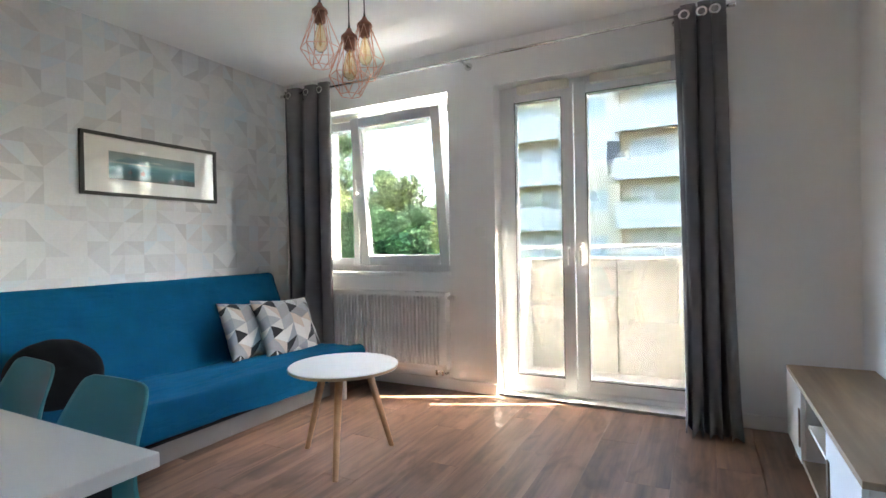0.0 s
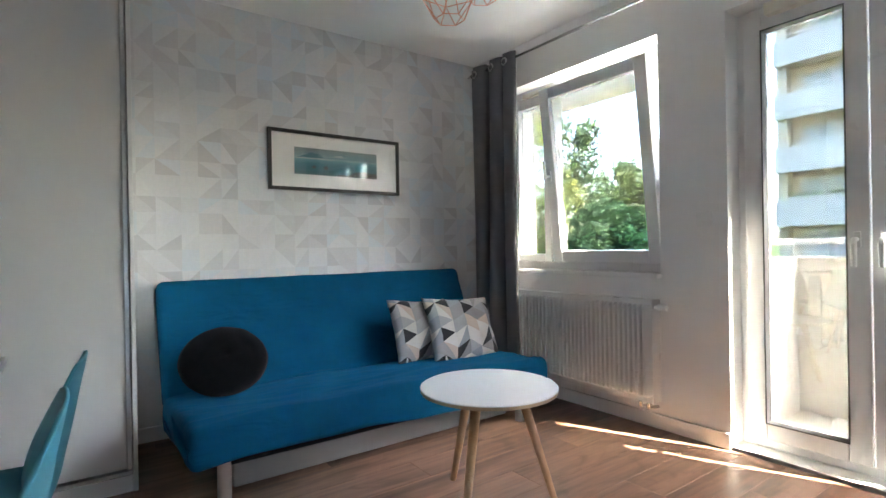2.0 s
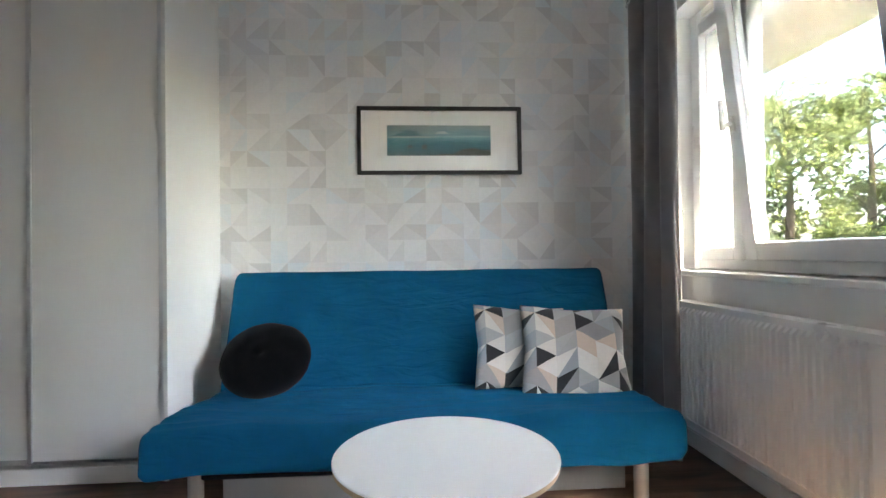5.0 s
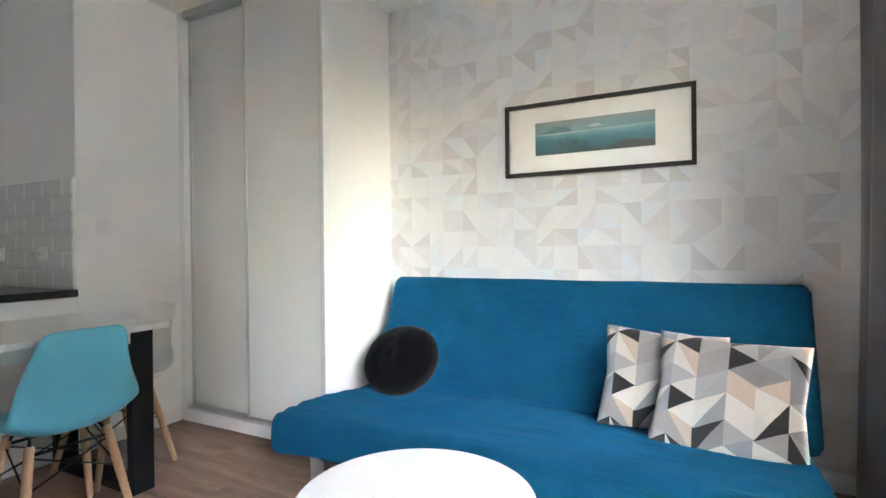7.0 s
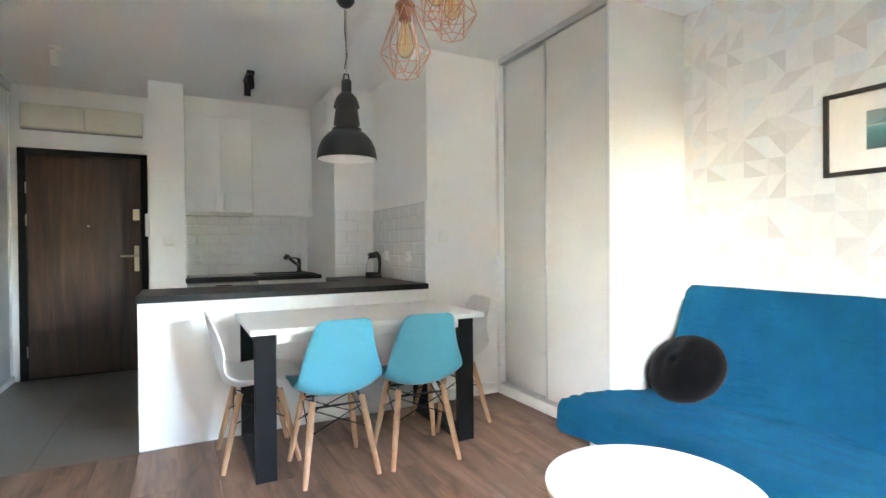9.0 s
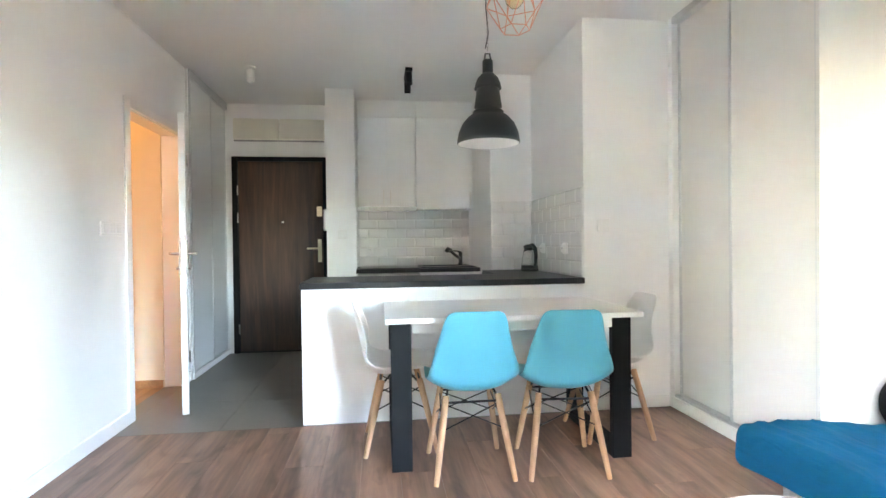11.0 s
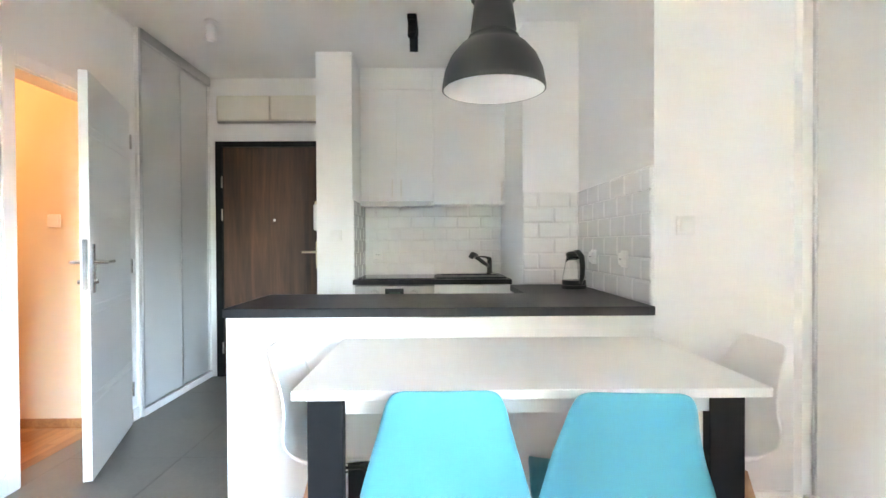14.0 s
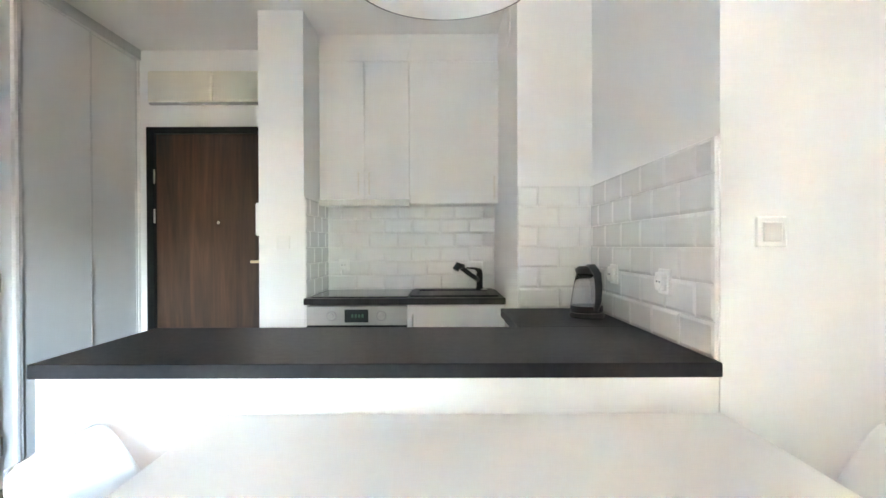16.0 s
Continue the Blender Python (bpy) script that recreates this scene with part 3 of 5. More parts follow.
def tree(x, y, height, spread, leaf, seed, label, low=0.12, count=2600, size=0.22):
    """Trunk, limbs and a crown of small leaf clumps in uneven lobes."""
    rnd = random.Random(seed)
    t = thing("tree", label, "tree", pose(x, y, -1.05), "trees behind the house")
    bm = bmesh.new()
    tube(bm, [(0, 0, 0), (0.1, 0, height * 0.3), (0.05, 0.1, height * 0.6), (0, 0, height * 0.85)], [0.22, 0.17, 0.11, 0.03], 10)
    lobes = []
    for k in range(26):
        h = low + (0.97 - low) * rnd.random()
        wide = spread * (0.35 + 0.65 * math.sin(math.pi * min(0.98, max(0.06, h - low * 0.5))) ** 0.8)
        a, r = rnd.uniform(0, 6.283), wide * rnd.uniform(0.2, 0.8)
        c = Vector((r * math.cos(a), r * math.sin(a), h * height))
        lobes.append((c, rnd.uniform(0.22, 0.42) * spread))
        if k % 2 == 0:
            tube(bm, [(0.03, 0, max(0.3, c.z - r * 0.7)), (c.x * 0.5, c.y * 0.5, c.z - r * 0.25), tuple(c)], [0.06, 0.04, 0.012], 6)
    part("trunk", bm, BARK, t, smooth=True)
    bm = bmesh.new()
    for _ in range(count):
        c, rad = rnd.choice(lobes)
        d = Vector((rnd.gauss(0, 1), rnd.gauss(0, 1), rnd.gauss(0, 1))).normalized() * rad * rnd.uniform(0.55, 1.08)
        p = c + d
        u = Vector((rnd.gauss(0, 1), rnd.gauss(0, 1), rnd.gauss(0, 0.6))).normalized() * size * rnd.uniform(0.6, 1.4)
        w = u.orthogonal().normalized() * size * rnd.uniform(0.35, 0.7)
        w.rotate(Matrix.Rotation(rnd.uniform(0, 3.1), 3, u))
        bm.faces.new([bm.verts.new(p + q) for q in (-u, -0.3 * u + w, u, -0.2 * u - w)])
    tagged(part("crown", bm, leaf, t), kind="stuff")


for k, (deg, far, high, wide, leaf, low, label) in enumerate((
    (39.7, 30, 9.7, 2.3, 1, 0.05, "tall green tree at the lawn's edge"), (44.5, 28, 9.0, 2.8, 0, 0.08, "sunlit broad tree with pale green leaves"),
    (50.0, 27, 8.6, 2.9, 0, 0.08, "broad tree with yellow green crown"), (56.0, 26, 8.2, 3.0, 1, 0.06, "leafy green tree beyond the lawn"),
    (62.0, 27, 9.0, 3.2, 1, 0.06, "dense green tree at the far edge"), (30.3, 36, 6.9, 2.6, 0, 0.06, "sunlit young tree with pale crown"),
    (33.2, 33, 6.6, 2.4, 0, 0.06, "pale green tree in full sun"), (36.0, 36, 7.2, 2.6, 1, 0.06, "green tree behind the hedge"),
    (26.5, 40, 7.4, 2.8, 0, 0.06, "bright green tree beside the house"), (31.5, 27, 3.9, 1.8, 2, 0.03, "low dark green shrub"),
    (34.6, 26, 3.6, 1.8, 3, 0.03, "round dark green shrub"), (37.5, 25, 3.7, 1.9, 2, 0.03, "low spreading dark shrub"))):
    tree(-far * math.sin(radians(deg)), 0.6 + far * math.cos(radians(deg)), high, wide, LEAVES[leaf], 20 + k, label, low=low, count=4600, size=0.17)
for x, z, w in ((-4.1, FLOOR0 + PITCH, 0.9), (-2.4, FLOOR0 + PITCH, 1.1), (-10.8, FLOOR0 + PITCH, 1.4), (-9.1, FLOOR0 + PITCH, 0.7)):
    box_ = thing("planter", "flower box with green plants on the balcony rail", "planter", pose(x, YF - 0.98, z + 0.9), "flower boxes on the balconies")
    boxes("trough", [((0, 0.06, 0), (w, 0.24, 0.16))], HW, box_, bevel=0.01)
    rp = random.Random(int(x * 10))
    bm = bmesh.new()
    for _ in range(160):
        c = Vector((rp.uniform(0, w), rp.uniform(0.0, 0.28), 0.12 + abs(rp.gauss(0, 0.14))))
        u = Vector((rp.gauss(0, 1), rp.gauss(0, 1), rp.gauss(0, 1))).normalized() * 0.07
        v = u.orthogonal() * 0.6
        bm.faces.new([bm.verts.new(c + q) for q in (-u, v, u, -v)])
    tagged(part("plants", bm, LEAVES[1], box_), kind="stuff")
hedge = tagged(new("hedge"), "clipped dark green hedge beside the lawn", "hedge")
hedge.matrix_basis = pose(-14.5, 18.5, -1.02, 0, 0, 38)
rnd = random.Random(5)
bm = bmesh.new()
for _ in range(5200):
    p = Vector((rnd.uniform(-9, 9), rnd.uniform(-0.6, 0.6), rnd.uniform(0.05, 1.5)))
    u = Vector((rnd.gauss(0, 1), rnd.gauss(0, 1), rnd.gauss(0, 1))).normalized() * 0.14
    w = u.orthogonal() * 0.55
    bm.faces.new([bm.verts.new(p + q) for q in (-u, w, u, -w)])
tagged(part("foliage", bm, LEAVES[3], hedge), kind="stuff")

# ---- window and balcony door ----


def ring(lo, hi, y0, y1, w):
    """Four bars of a frame in the x-z plane."""
    (a, c), (b, d) = lo, hi
    return [((a, y0, c), (a + w, y1, d)), ((b - w, y0, c), (b, y1, d)), ((a + w, y0 + 0.0005, c), (b - w, y1 - 0.0005, c + w)), ((a + w, y0 + 0.0005, d - w), (b - w, y1 - 0.0005, d))]


def lever(parent, x, y, z, down=0.11, mat=None):
    bm = bmesh.new()
    box(bm, (x - 0.014, y - 0.012, z - 0.035), (x + 0.014, y, z + 0.035))
    tube(bm, [(x, y - 0.01, z), (x, y - 0.045, z), (x, y - 0.052, z - 0.02), (x, y - 0.05, z - down)], [0.011, 0.011, 0.012, 0.010], 10)
    part("handle", bm, mat or WHITEP, parent, smooth=False, bevel=0.003)


YG = 3.735   # plane of the glass
window = structure(new("window_1"), "white plastic window with one sash tilted open", "window")
boxes("frame", ring((WIN[0], WIN[2]), (WIN[1], WIN[3]), YG - 0.04, YG + 0.04, 0.06) + [((-2.72, YG - 0.039, WIN[2] + 0.06), (-2.66, YG + 0.039, WIN[3] - 0.06)), ((WIN[0] + 0.06, YG - 0.038, WIN[3] - 0.115), (WIN[1] - 0.06, YG + 0.20, WIN[3] - 0.0605))], PVC, window, bevel=0.004)
left_sash = boxes("fixed_sash", ring((WIN[0] + 0.05, WIN[2] + 0.05), (-2.70, WIN[3] - 0.085), YG - 0.06, YG + 0.02, 0.06), PVC, window, bevel=0.005)
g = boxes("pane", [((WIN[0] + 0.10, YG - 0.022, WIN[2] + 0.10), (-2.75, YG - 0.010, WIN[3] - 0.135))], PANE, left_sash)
# pane casts no shadow: daylight skips the dark tint that dims the view
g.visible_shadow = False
SW, SH = WIN[1] - 0.055 + 2.67, WIN[3] - WIN[2] - 0.135
tilt = Matrix.Translation((-2.67, YG - 0.062, WIN[2] + 0.05)) @ Matrix.Rotation(radians(6.5), 4, "X")
sash = boxes("tilted_sash", ring((0, 0), (SW, SH), 0, 0.075, 0.08), PVC, window, bevel=0.005, at=tilt)
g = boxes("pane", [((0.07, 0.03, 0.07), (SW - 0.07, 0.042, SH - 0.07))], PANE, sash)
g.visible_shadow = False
lever(sash, 0.035, 0.0, SH * 0.5, -0.11)
bm = bmesh.new()
box(bm, (-2.95, YG - 0.085, WIN[3] - 0.075), (-2.66, YG - 0.061, WIN[3] - 0.035))
box(bm, (-2.40, YG - 0.085, WIN[3] - 0.040), (-2.05, YG - 0.041, WIN[3] - 0.005))
part("vent_cover", bm, CREAM, window, bevel=0.006)
structure(boxes("window_sill", [((WIN[0] - 0.03, YN - 0.045, WIN[2] - 0.03), (WIN[1] + 0.005, YG - 0.04, WIN[2]))], GLOSSW, bevel=0.006), "white window sill board", "sill")

bdoor = structure(new("balcony_door"), "white plastic double balcony door, closed", "door")
boxes("frame", ring((BAL[0], BAL[2]), (BAL[1], BAL[3]), YG - 0.04, YG + 0.04, 0.06), PVC, bdoor, bevel=0.004)
XM = -0.848
for k, (a, b) in enumerate(((BAL[0] + 0.045, XM), (XM + 0.006, BAL[1] - 0.045))):
    leaf = boxes("leaf", ring((a, BAL[2] + 0.05), (b, BAL[3] - 0.045), YG - 0.075, YG + 0.012, 0.086), PVC, bdoor, bevel=0.005)
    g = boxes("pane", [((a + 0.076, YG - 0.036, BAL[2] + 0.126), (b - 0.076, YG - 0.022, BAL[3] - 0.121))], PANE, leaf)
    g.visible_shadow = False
    boxes("gasket", ring((a + 0.081, BAL[2] + 0.131), (b - 0.081, BAL[3] - 0.126), YG - 0.077, YG - 0.02, 0.006), BLACKP, leaf)
    lever(leaf, (b - 0.045) if k == 0 else (a + 0.045), YG - 0.075, 1.07, 0.12)
    boxes("vent_cover", [((a + 0.12, YG - 0.130, BAL[3] - 0.078), (b - 0.02 if k == 0 else a + 0.62, YG - 0.076, BAL[3] - 0.018))], CREAM, leaf, bevel=0.006)
boxes("threshold", [((BAL[0], YN, 0.0), (BAL[1], YG + 0.04, 0.019))], PVC, bdoor, bevel=0.003)


# ---- curtains and rod ----
def curtain(x0, x1, label, seed, folds, top=2.47, spread=1.0, foot=0.0, drift=0.0):
    """A hanging cloth with eyelets, in deep folds."""
    rnd = random.Random(seed)
    c = thing("curtain", label, "curtain", pose(0, YR, 0), "grey curtains on the rod")
    ph = [rnd.uniform(0, 6.28) for _ in range(4)]

    def f(u, v):
        z = top * v
        s = u + 0.03 * math.sin(7 * u + ph[0] + 2.2 * v)
        narrow = 1 - 0.10 * (1 - v) * math.sin(math.pi * v)
        x = (x0 + x1) / 2 + (s - 0.5) * (x1 - x0) * narrow * (1 + (spread - 1) * (1 - v) ** 1.5) + drift * (1 - v)
        a = 2 * math.pi * folds * u
        d = 0.052 * math.sin(a) + 0.016 * math.sin(2.3 * a + ph[1] + 2.0 * (1 - v)) * (1 - v)
        x += 0.028 * math.sin(2 * a + ph[2]) * (0.6 + 0.4 * v)
        d *= 0.85 + 0.35 * (1 - v)
        d -= foot * max(0, 0.06 - v) / 0.06 * (0.5 + 0.5 * math.sin(3.1 * a + ph[3]))
        return (x, d, max(0.006, z + (0.006 * math.sin(a) if v > 0.98 else 0)))

    bm = bmesh.new()
    sheet(bm, folds * 20, 44, f)
    part("cloth", bm, CURT, c, smooth=True, solid=0.003)
    for k in range(folds * 2):
        u = (k + 0.5) / (folds * 2)
        p, q = Vector(f(max(0, u - 0.01), 0.974)), Vector(f(min(1, u + 0.01), 0.974))
        mid, way = (p + q) / 2, (q - p)
        way.z = 0
        nrm = Vector((-way.y, way.x, 0)).normalized()
        bm = bmesh.new()
        lathe(bm, [(0.019, -0.004), (0.030, -0.005), (0.031, 0.0), (0.030, 0.005), (0.019, 0.004), (0.019, -0.004)], 20)
        part("eyelet", bm, CHROME, c, smooth=True, at=Matrix.Translation(mid) @ nrm.to_track_quat("Z", "Y").to_matrix().to_4x4())
    return c


YR, ZR = 3.43, 2.43
curtain(-3.30, -2.79, "dark grey curtain gathered beside the window", 3, 3, top=2.475)
curtain(-0.175, 0.058, "dark grey curtain gathered beside the balcony door", 4, 3, top=2.475, spread=1.2, foot=0.14, drift=0.03)
rod = thing("curtain_rod", "slim satin steel curtain rod on wall brackets", "curtain rod", pose(0, YR, ZR))
bm = bmesh.new()
tube(bm, [(-3.33, 0, 0), (0.09, 0, 0)], 0.0095, 14)
part("bar", bm, CHROME, rod, smooth=True)
bm = bmesh.new()
for x in (0.09,):
    tube(bm, [(x, 0, 0), (x + 0.035, 0, 0)], [0.013, 0.013], 14)
part("end_cap", bm, CHROME, rod, bevel=0.002)
for x in (-1.59, 0.06, -3.30):
    bm = bmesh.new()
    tube(bm, [(x, 0, -0.004), (x, YN - YR - 0.015, -0.004)], 0.008, 12)
    tube(bm, [(x, YN - YR - 0.018, -0.004), (x, YN - YR, -0.004)], [0.027, 0.03], 20)
    tube(bm, [(x - 0.012, 0, 0), (x + 0.012, 0, 0)], 0.0145, 14)
    part("bracket", bm, CHROME, rod)

# ---- radiator ----
radiator = thing("radiator", "white ribbed steel panel radiator below the window", "radiator", pose(-2.92, 3.425, 0.175))
RW, RH = 1.165, 0.577
bm = bmesh.new()
n = 34
pts = []
for k in range(n):
    a = 0.03 + (RW - 0.06) * k / n
    p = (RW - 0.06) / n
    pts += [(a, 0.018), (a + p * 0.30, 0.018), (a + p * 0.45, 0.0), (a + p * 0.85, 0.0)]
pts = [(0, 0.018)] + pts + [(RW, 0.018)]
rows_ = [[bm.verts.new((x, y if 0.03 < z < RH - 0.03 else 0.018, z)) for x, y in pts] for z in (0, 0.025, 0.045, RH - 0.045, RH - 0.025, RH)]
for ra, rb in zip(rows_, rows_[1:]):
    for j in range(len(pts) - 1):
        bm.faces.new((ra[j], ra[j + 1], rb[j + 1], rb[j]))
part("panel", bm, RADI, radiator, solid=0.002)
boxes("casing", [((0, 0.020, 0), (0.012, 0.10, RH)), ((RW - 0.012, 0.020, 0), (RW, 0.10, RH)), ((0.012, 0.020, RH - 0.01), (RW - 0.012, 0.10, RH)), ((0.012, 0.085, 0.01), (RW - 0.012, 0.10, RH - 0.012))], RADI, radiator, bevel=0.003)
bm = bmesh.new()
tube(bm, [(RW, 0.05, RH - 0.04), (RW + 0.02, 0.05, RH - 0.04), (RW + 0.022, 0.05, RH - 0.04), (RW + 0.07, 0.05, RH - 0.04)], [0.012, 0.012, 0.02, 0.018], 14)
part("valve", bm, WHITEP, radiator, bevel=0.002)
bm = bmesh.new()
for x in (RW - 0.10, RW - 0.05):
    tube(bm, [(x, 0.05, 0.01), (x, 0.05, -0.04), (x, 0.144, -0.05)], 0.010, 10)
part("pipe", bm, CHROME, radiator, smooth=True)


# ---- baseboards, switches ----
def base(name, pts):
    bm = bmesh.new()
    for (x0, y0), (x1, y1), (nx, ny) in pts:
        box(bm, (min(x0, x1, x0 + nx, x1 + nx), min(y0, y1, y0 + ny, y1 + ny), 0), (max(x0, x1, x0 + nx, x1 + nx), max(y0, y1, y0 + ny, y1 + ny), 0.085))
    structure(part(name, bm, GLOSSW, bevel=0.005), "white painted baseboard", "baseboard")


T = 0.014
base("baseboard", [((XW, YN), (BAL[0], YN), (0, -T)), ((BAL[1], YN), (XE, YN), (0, -T)), ((XE, YN - T), (XE, -0.312), (-T, 0)), ((XE, -1.262), (XE, -1.335), (-T, 0)), ((-2.78, YS), (XT, YS), (0, T)), ((XW, 1.09), (XW, YN - T), (T, 0))])
structure(boxes("trim", [((XE - 0.012, -0.382, 0), (XE, -0.312, 2.055)), ((XE - 0.012, -1.258, 0), (XE, -1.188, 2.055)), ((XE - 0.0125, -1.188, 1.995), (XE, -0.382, 2.055)), ((XE, -0.392, 0), (XE + 0.13, -0.38, 1.995)), ((XE, -1.19, 0), (XE + 0.13, -1.178, 1.995)), ((XE, -1.178, 1.983), (XE + 0.13, -0.392, 1.995))], GLOSSW, bevel=0.003), "white door casing round the doorway", "trim")


def switch(name, label, m, gangs=1, socket=False):
    """A wall plate; its face looks along -y of m."""
    s = thing(name, label, "socket" if socket else "switch", m)
    w = 0.081 + 0.071 * (gangs - 1)
    boxes("plate", [((-w / 2, -0.010, -0.0405), (w / 2, 0, 0.0405))], WHITEP, s, bevel=0.004)
    if socket:
        boxes("insert", [((-0.030, -0.026, -0.030), (0.030, -0.0095, 0.030))], WHITEP, s, bevel=0.006)
    for k in range(gangs):
        c = -w / 2 + 0.0405 + 0.071 * k
        if socket:
            bm = bmesh.new()
            lathe(bm, [(0.0, 0.002), (0.019, 0.002), (0.020, 0.0125), (0.026, 0.0125), (0.028, 0.008)], 24)
            part("ring", bm, WHITEP, s, at=pose(c, -0.016, 0, 90, 0, 0))
            bm = bmesh.new()
            for dx in (-0.0095, 0.0095):
                tube(bm, [(c + dx, -0.0275, 0), (c + dx, -0.0255, 0)], 0.003, 8)
            part("hole", bm, BLACKP, s)
        else:
            boxes("rocker", [((c - 0.026, -0.0145, -0.026), (c + 0.026, -0.0095, 0.026))], WHITEP, s, bevel=0.003)
    return s


switch("light_switch", "white light switch between window and balcony door", pose(-1.52, YN, 1.194))
switch("light_switch", "white triple light switch beside the doorway", pose(XE, -0.135, 1.215, 0, 0, -90), 3)
switch("light_switch", "white light switch beside the kitchen", pose(-2.33, YS, 1.215, 0, 0, 180))
switch("light_switch", "white light switch on the kitchen pillar", pose(-0.525, -1.78, 1.205, 0, 0, 180))

switch("light_switch", "white light switch in the side room", pose(1.106, -1.172, 1.296, 0, 0, 180))
structure(boxes("threshold", [((XE + 0.001, -1.177, -0.0078), (XE + 0.134, -0.393, -0.0006))], TILEF, bevel=0.0005), "grey stone tile strip in the doorway", "threshold")
structure(boxes("baseboard_side_room", [((XE + 0.136, -1.171, 0.0), (2.59, -1.158, 0.06))], PARQ, bevel=0.002), "brown wooden baseboard of the side room", "baseboard")

# ---- entrance hall ----
edoor = structure(new("entrance_door"), "dark walnut entrance door with champagne handle", "door")
boxes("frame", [((0.575, YK - 0.08, 0), (0.63, YK + 0.018, 2.03)), ((-0.338, YK - 0.08, 0), (-0.283, YK + 0.018, 2.03)), ((-0.283, YK - 0.08, 1.985), (0.575, YK + 0.0175, 2.03))], BLACKM, edoor, bevel=0.003, label="black brown steel frame")
boxes("leaf", [((-0.2805, YK - 0.06, 0.012), (0.5725, YK - 0.008, 1.982))], DOORW, edoor, bevel=0.003)
bm = bmesh.new()
for z in (0.25, 1.40, 1.68):
    tube(bm, [(0.577, YK + 0.01, z - 0.05), (0.577, YK + 0.01, z + 0.05)], 0.009, 10)
part("hinge", bm, CHROME, edoor)
boxes("lock_plate", [((-0.265, YK - 0.008, 0.93), (-0.225, YK + 0.003, 1.17))], GOLD, edoor, bevel=0.003)
boxes("deadlock", [((-0.272, YK - 0.008, 1.41), (-0.218, YK + 0.006, 1.515))], GOLD, edoor, bevel=0.004)
bm = bmesh.new()
tube(bm, [(-0.245, YK, 1.075), (-0.245, YK + 0.05, 1.075), (-0.235, YK + 0.055, 1.075), (-0.12, YK + 0.055, 1.075)], 0.010, 10)
tube(bm, [(-0.245, YK, 1.46), (-0.245, YK + 0.012, 1.46)], 0.014, 14)
part("lever", bm, GOLD, edoor, smooth=False)
bm = bmesh.new()
tube(bm, [(0.13, YK - 0.01, 1.352), (0.13, YK - 0.003, 1.352)], 0.011, 14)
part("peephole", bm, CHROME, edoor)

fuse = thing("fuse_box_cover", "white twin fuse box covers above the entrance door", "fuse box", pose(0, YK, 2.2))
for a, b in ((0.15, 0.605), (-0.31, 0.146)):
    boxes("cover", [((a, 0, 0), (b, 0.045, 0.218))], CREAM, fuse, bevel=0.014, seg=3)
boxes("base", [((-0.305, -0.0, -0.014), (0.60, 0.03, -0.001))], GREYB, fuse)

HY0, HY1 = YK, -1.35
hall = thing("hall_wardrobe", "pale grey sliding wardrobe in the hall, closed", "wardrobe", pose(XE, 0, 0))
boxes("top_rail", [((-0.035, HY0 + 0.01, 2.50), (0, HY1, ZC))], ALU, hall, bevel=0.003)
boxes("bottom_rail", [((-0.035, HY0 + 0.01, 0.004), (0, HY1, 0.055))], GLOSSW, hall, bevel=0.003)
boxes("post", [((-0.02, HY1 + 0.001, 0.004), (0, HY1 + 0.02, ZC - 0.001)), ((-0.02, HY0 + 0.002, 0.056), (0, HY0 + 0.03, 2.499))], GLOSSW, hall, bevel=0.002)
for k, (a, b) in enumerate(((HY0 + 0.03, -1.86), (-1.875, HY1 - 0.002))):
    x0 = -0.012 if k == 0 else -0.030
    boxes("sliding_door", [((x0, a + 0.012, 0.068), (x0 + 0.010, b - 0.012, 2.488))], HWARD, hall)
    boxes("stile", [((x0 - 0.004, a, 0.058), (x0 + 0.012, a + 0.016, 2.498)), ((x0 - 0.004, b - 0.016, 0.058), (x0 + 0.012, b, 2.498)), ((x0 - 0.002, a + 0.016, 0.058), (x0 + 0.011, b - 0.016, 0.072)), ((x0 - 0.002, a + 0.016, 2.484), (x0 + 0.011, b - 0.016, 2.498))], ALU, hall, bevel=0.002)

LEAF = Matrix.Translation((XE - 0.012, -1.178, 0.012)) @ Matrix.Rotation(radians(90 + 19.5), 4, "Z")
wdoor = tagged(new("white_door"), "white lacquered interior door standing half open", "door", kind="structure")
wdoor.matrix_basis = LEAF
LW, LH = 0.82, 1.965
bm = bmesh.new()
zs = [0.0, 0.36, 0.40, 0.80, 0.84, 1.24, 1.28, 1.66, 1.70, LH]
for k in range(len(zs) - 1):
    box(bm, (0.0, 0.0, zs[k] + (0.004 if k else 0)), (LW, 0.04, zs[k + 1]))
for z in zs[1:-1]:
    box(bm, (0.0, 0.003, z - 0.002), (LW, 0.037, z + 0.006))
part("leaf", bm, GLOSSW, wdoor)
for y, sgn in ((0.04, 1), (0.0, -1)):
    boxes("lock_plate", [((LW - 0.062, y, 0.90), (LW - 0.027, y + sgn * 0.008, 1.14))], CHROME, wdoor, bevel=0.003)
    bm = bmesh.new()
    tube(bm, [(LW - 0.045, y, 1.05), (LW - 0.045, y + sgn * 0.05, 1.05), (LW - 0.057, y + sgn * 0.056, 1.05), (LW - 0.18, y + sgn * 0.056, 1.05)], 0.010, 10)
    tube(bm, [(LW - 0.045, y, 0.955), (LW - 0.045, y + sgn * 0.022, 0.955)], 0.012, 10)
    part("lever", bm, CHROME, wdoor)
boxes("latch_plate", [((LW, 0.009, 0.92), (LW + 0.003, 0.031, 1.16))], CHROME, wdoor)
bm = bmesh.new()
for z in (0.22, 1.0, 1.78):
    tube(bm, [(-0.006, 0.045, z - 0.045), (-0.006, 0.045, z + 0.045)], 0.007, 10)
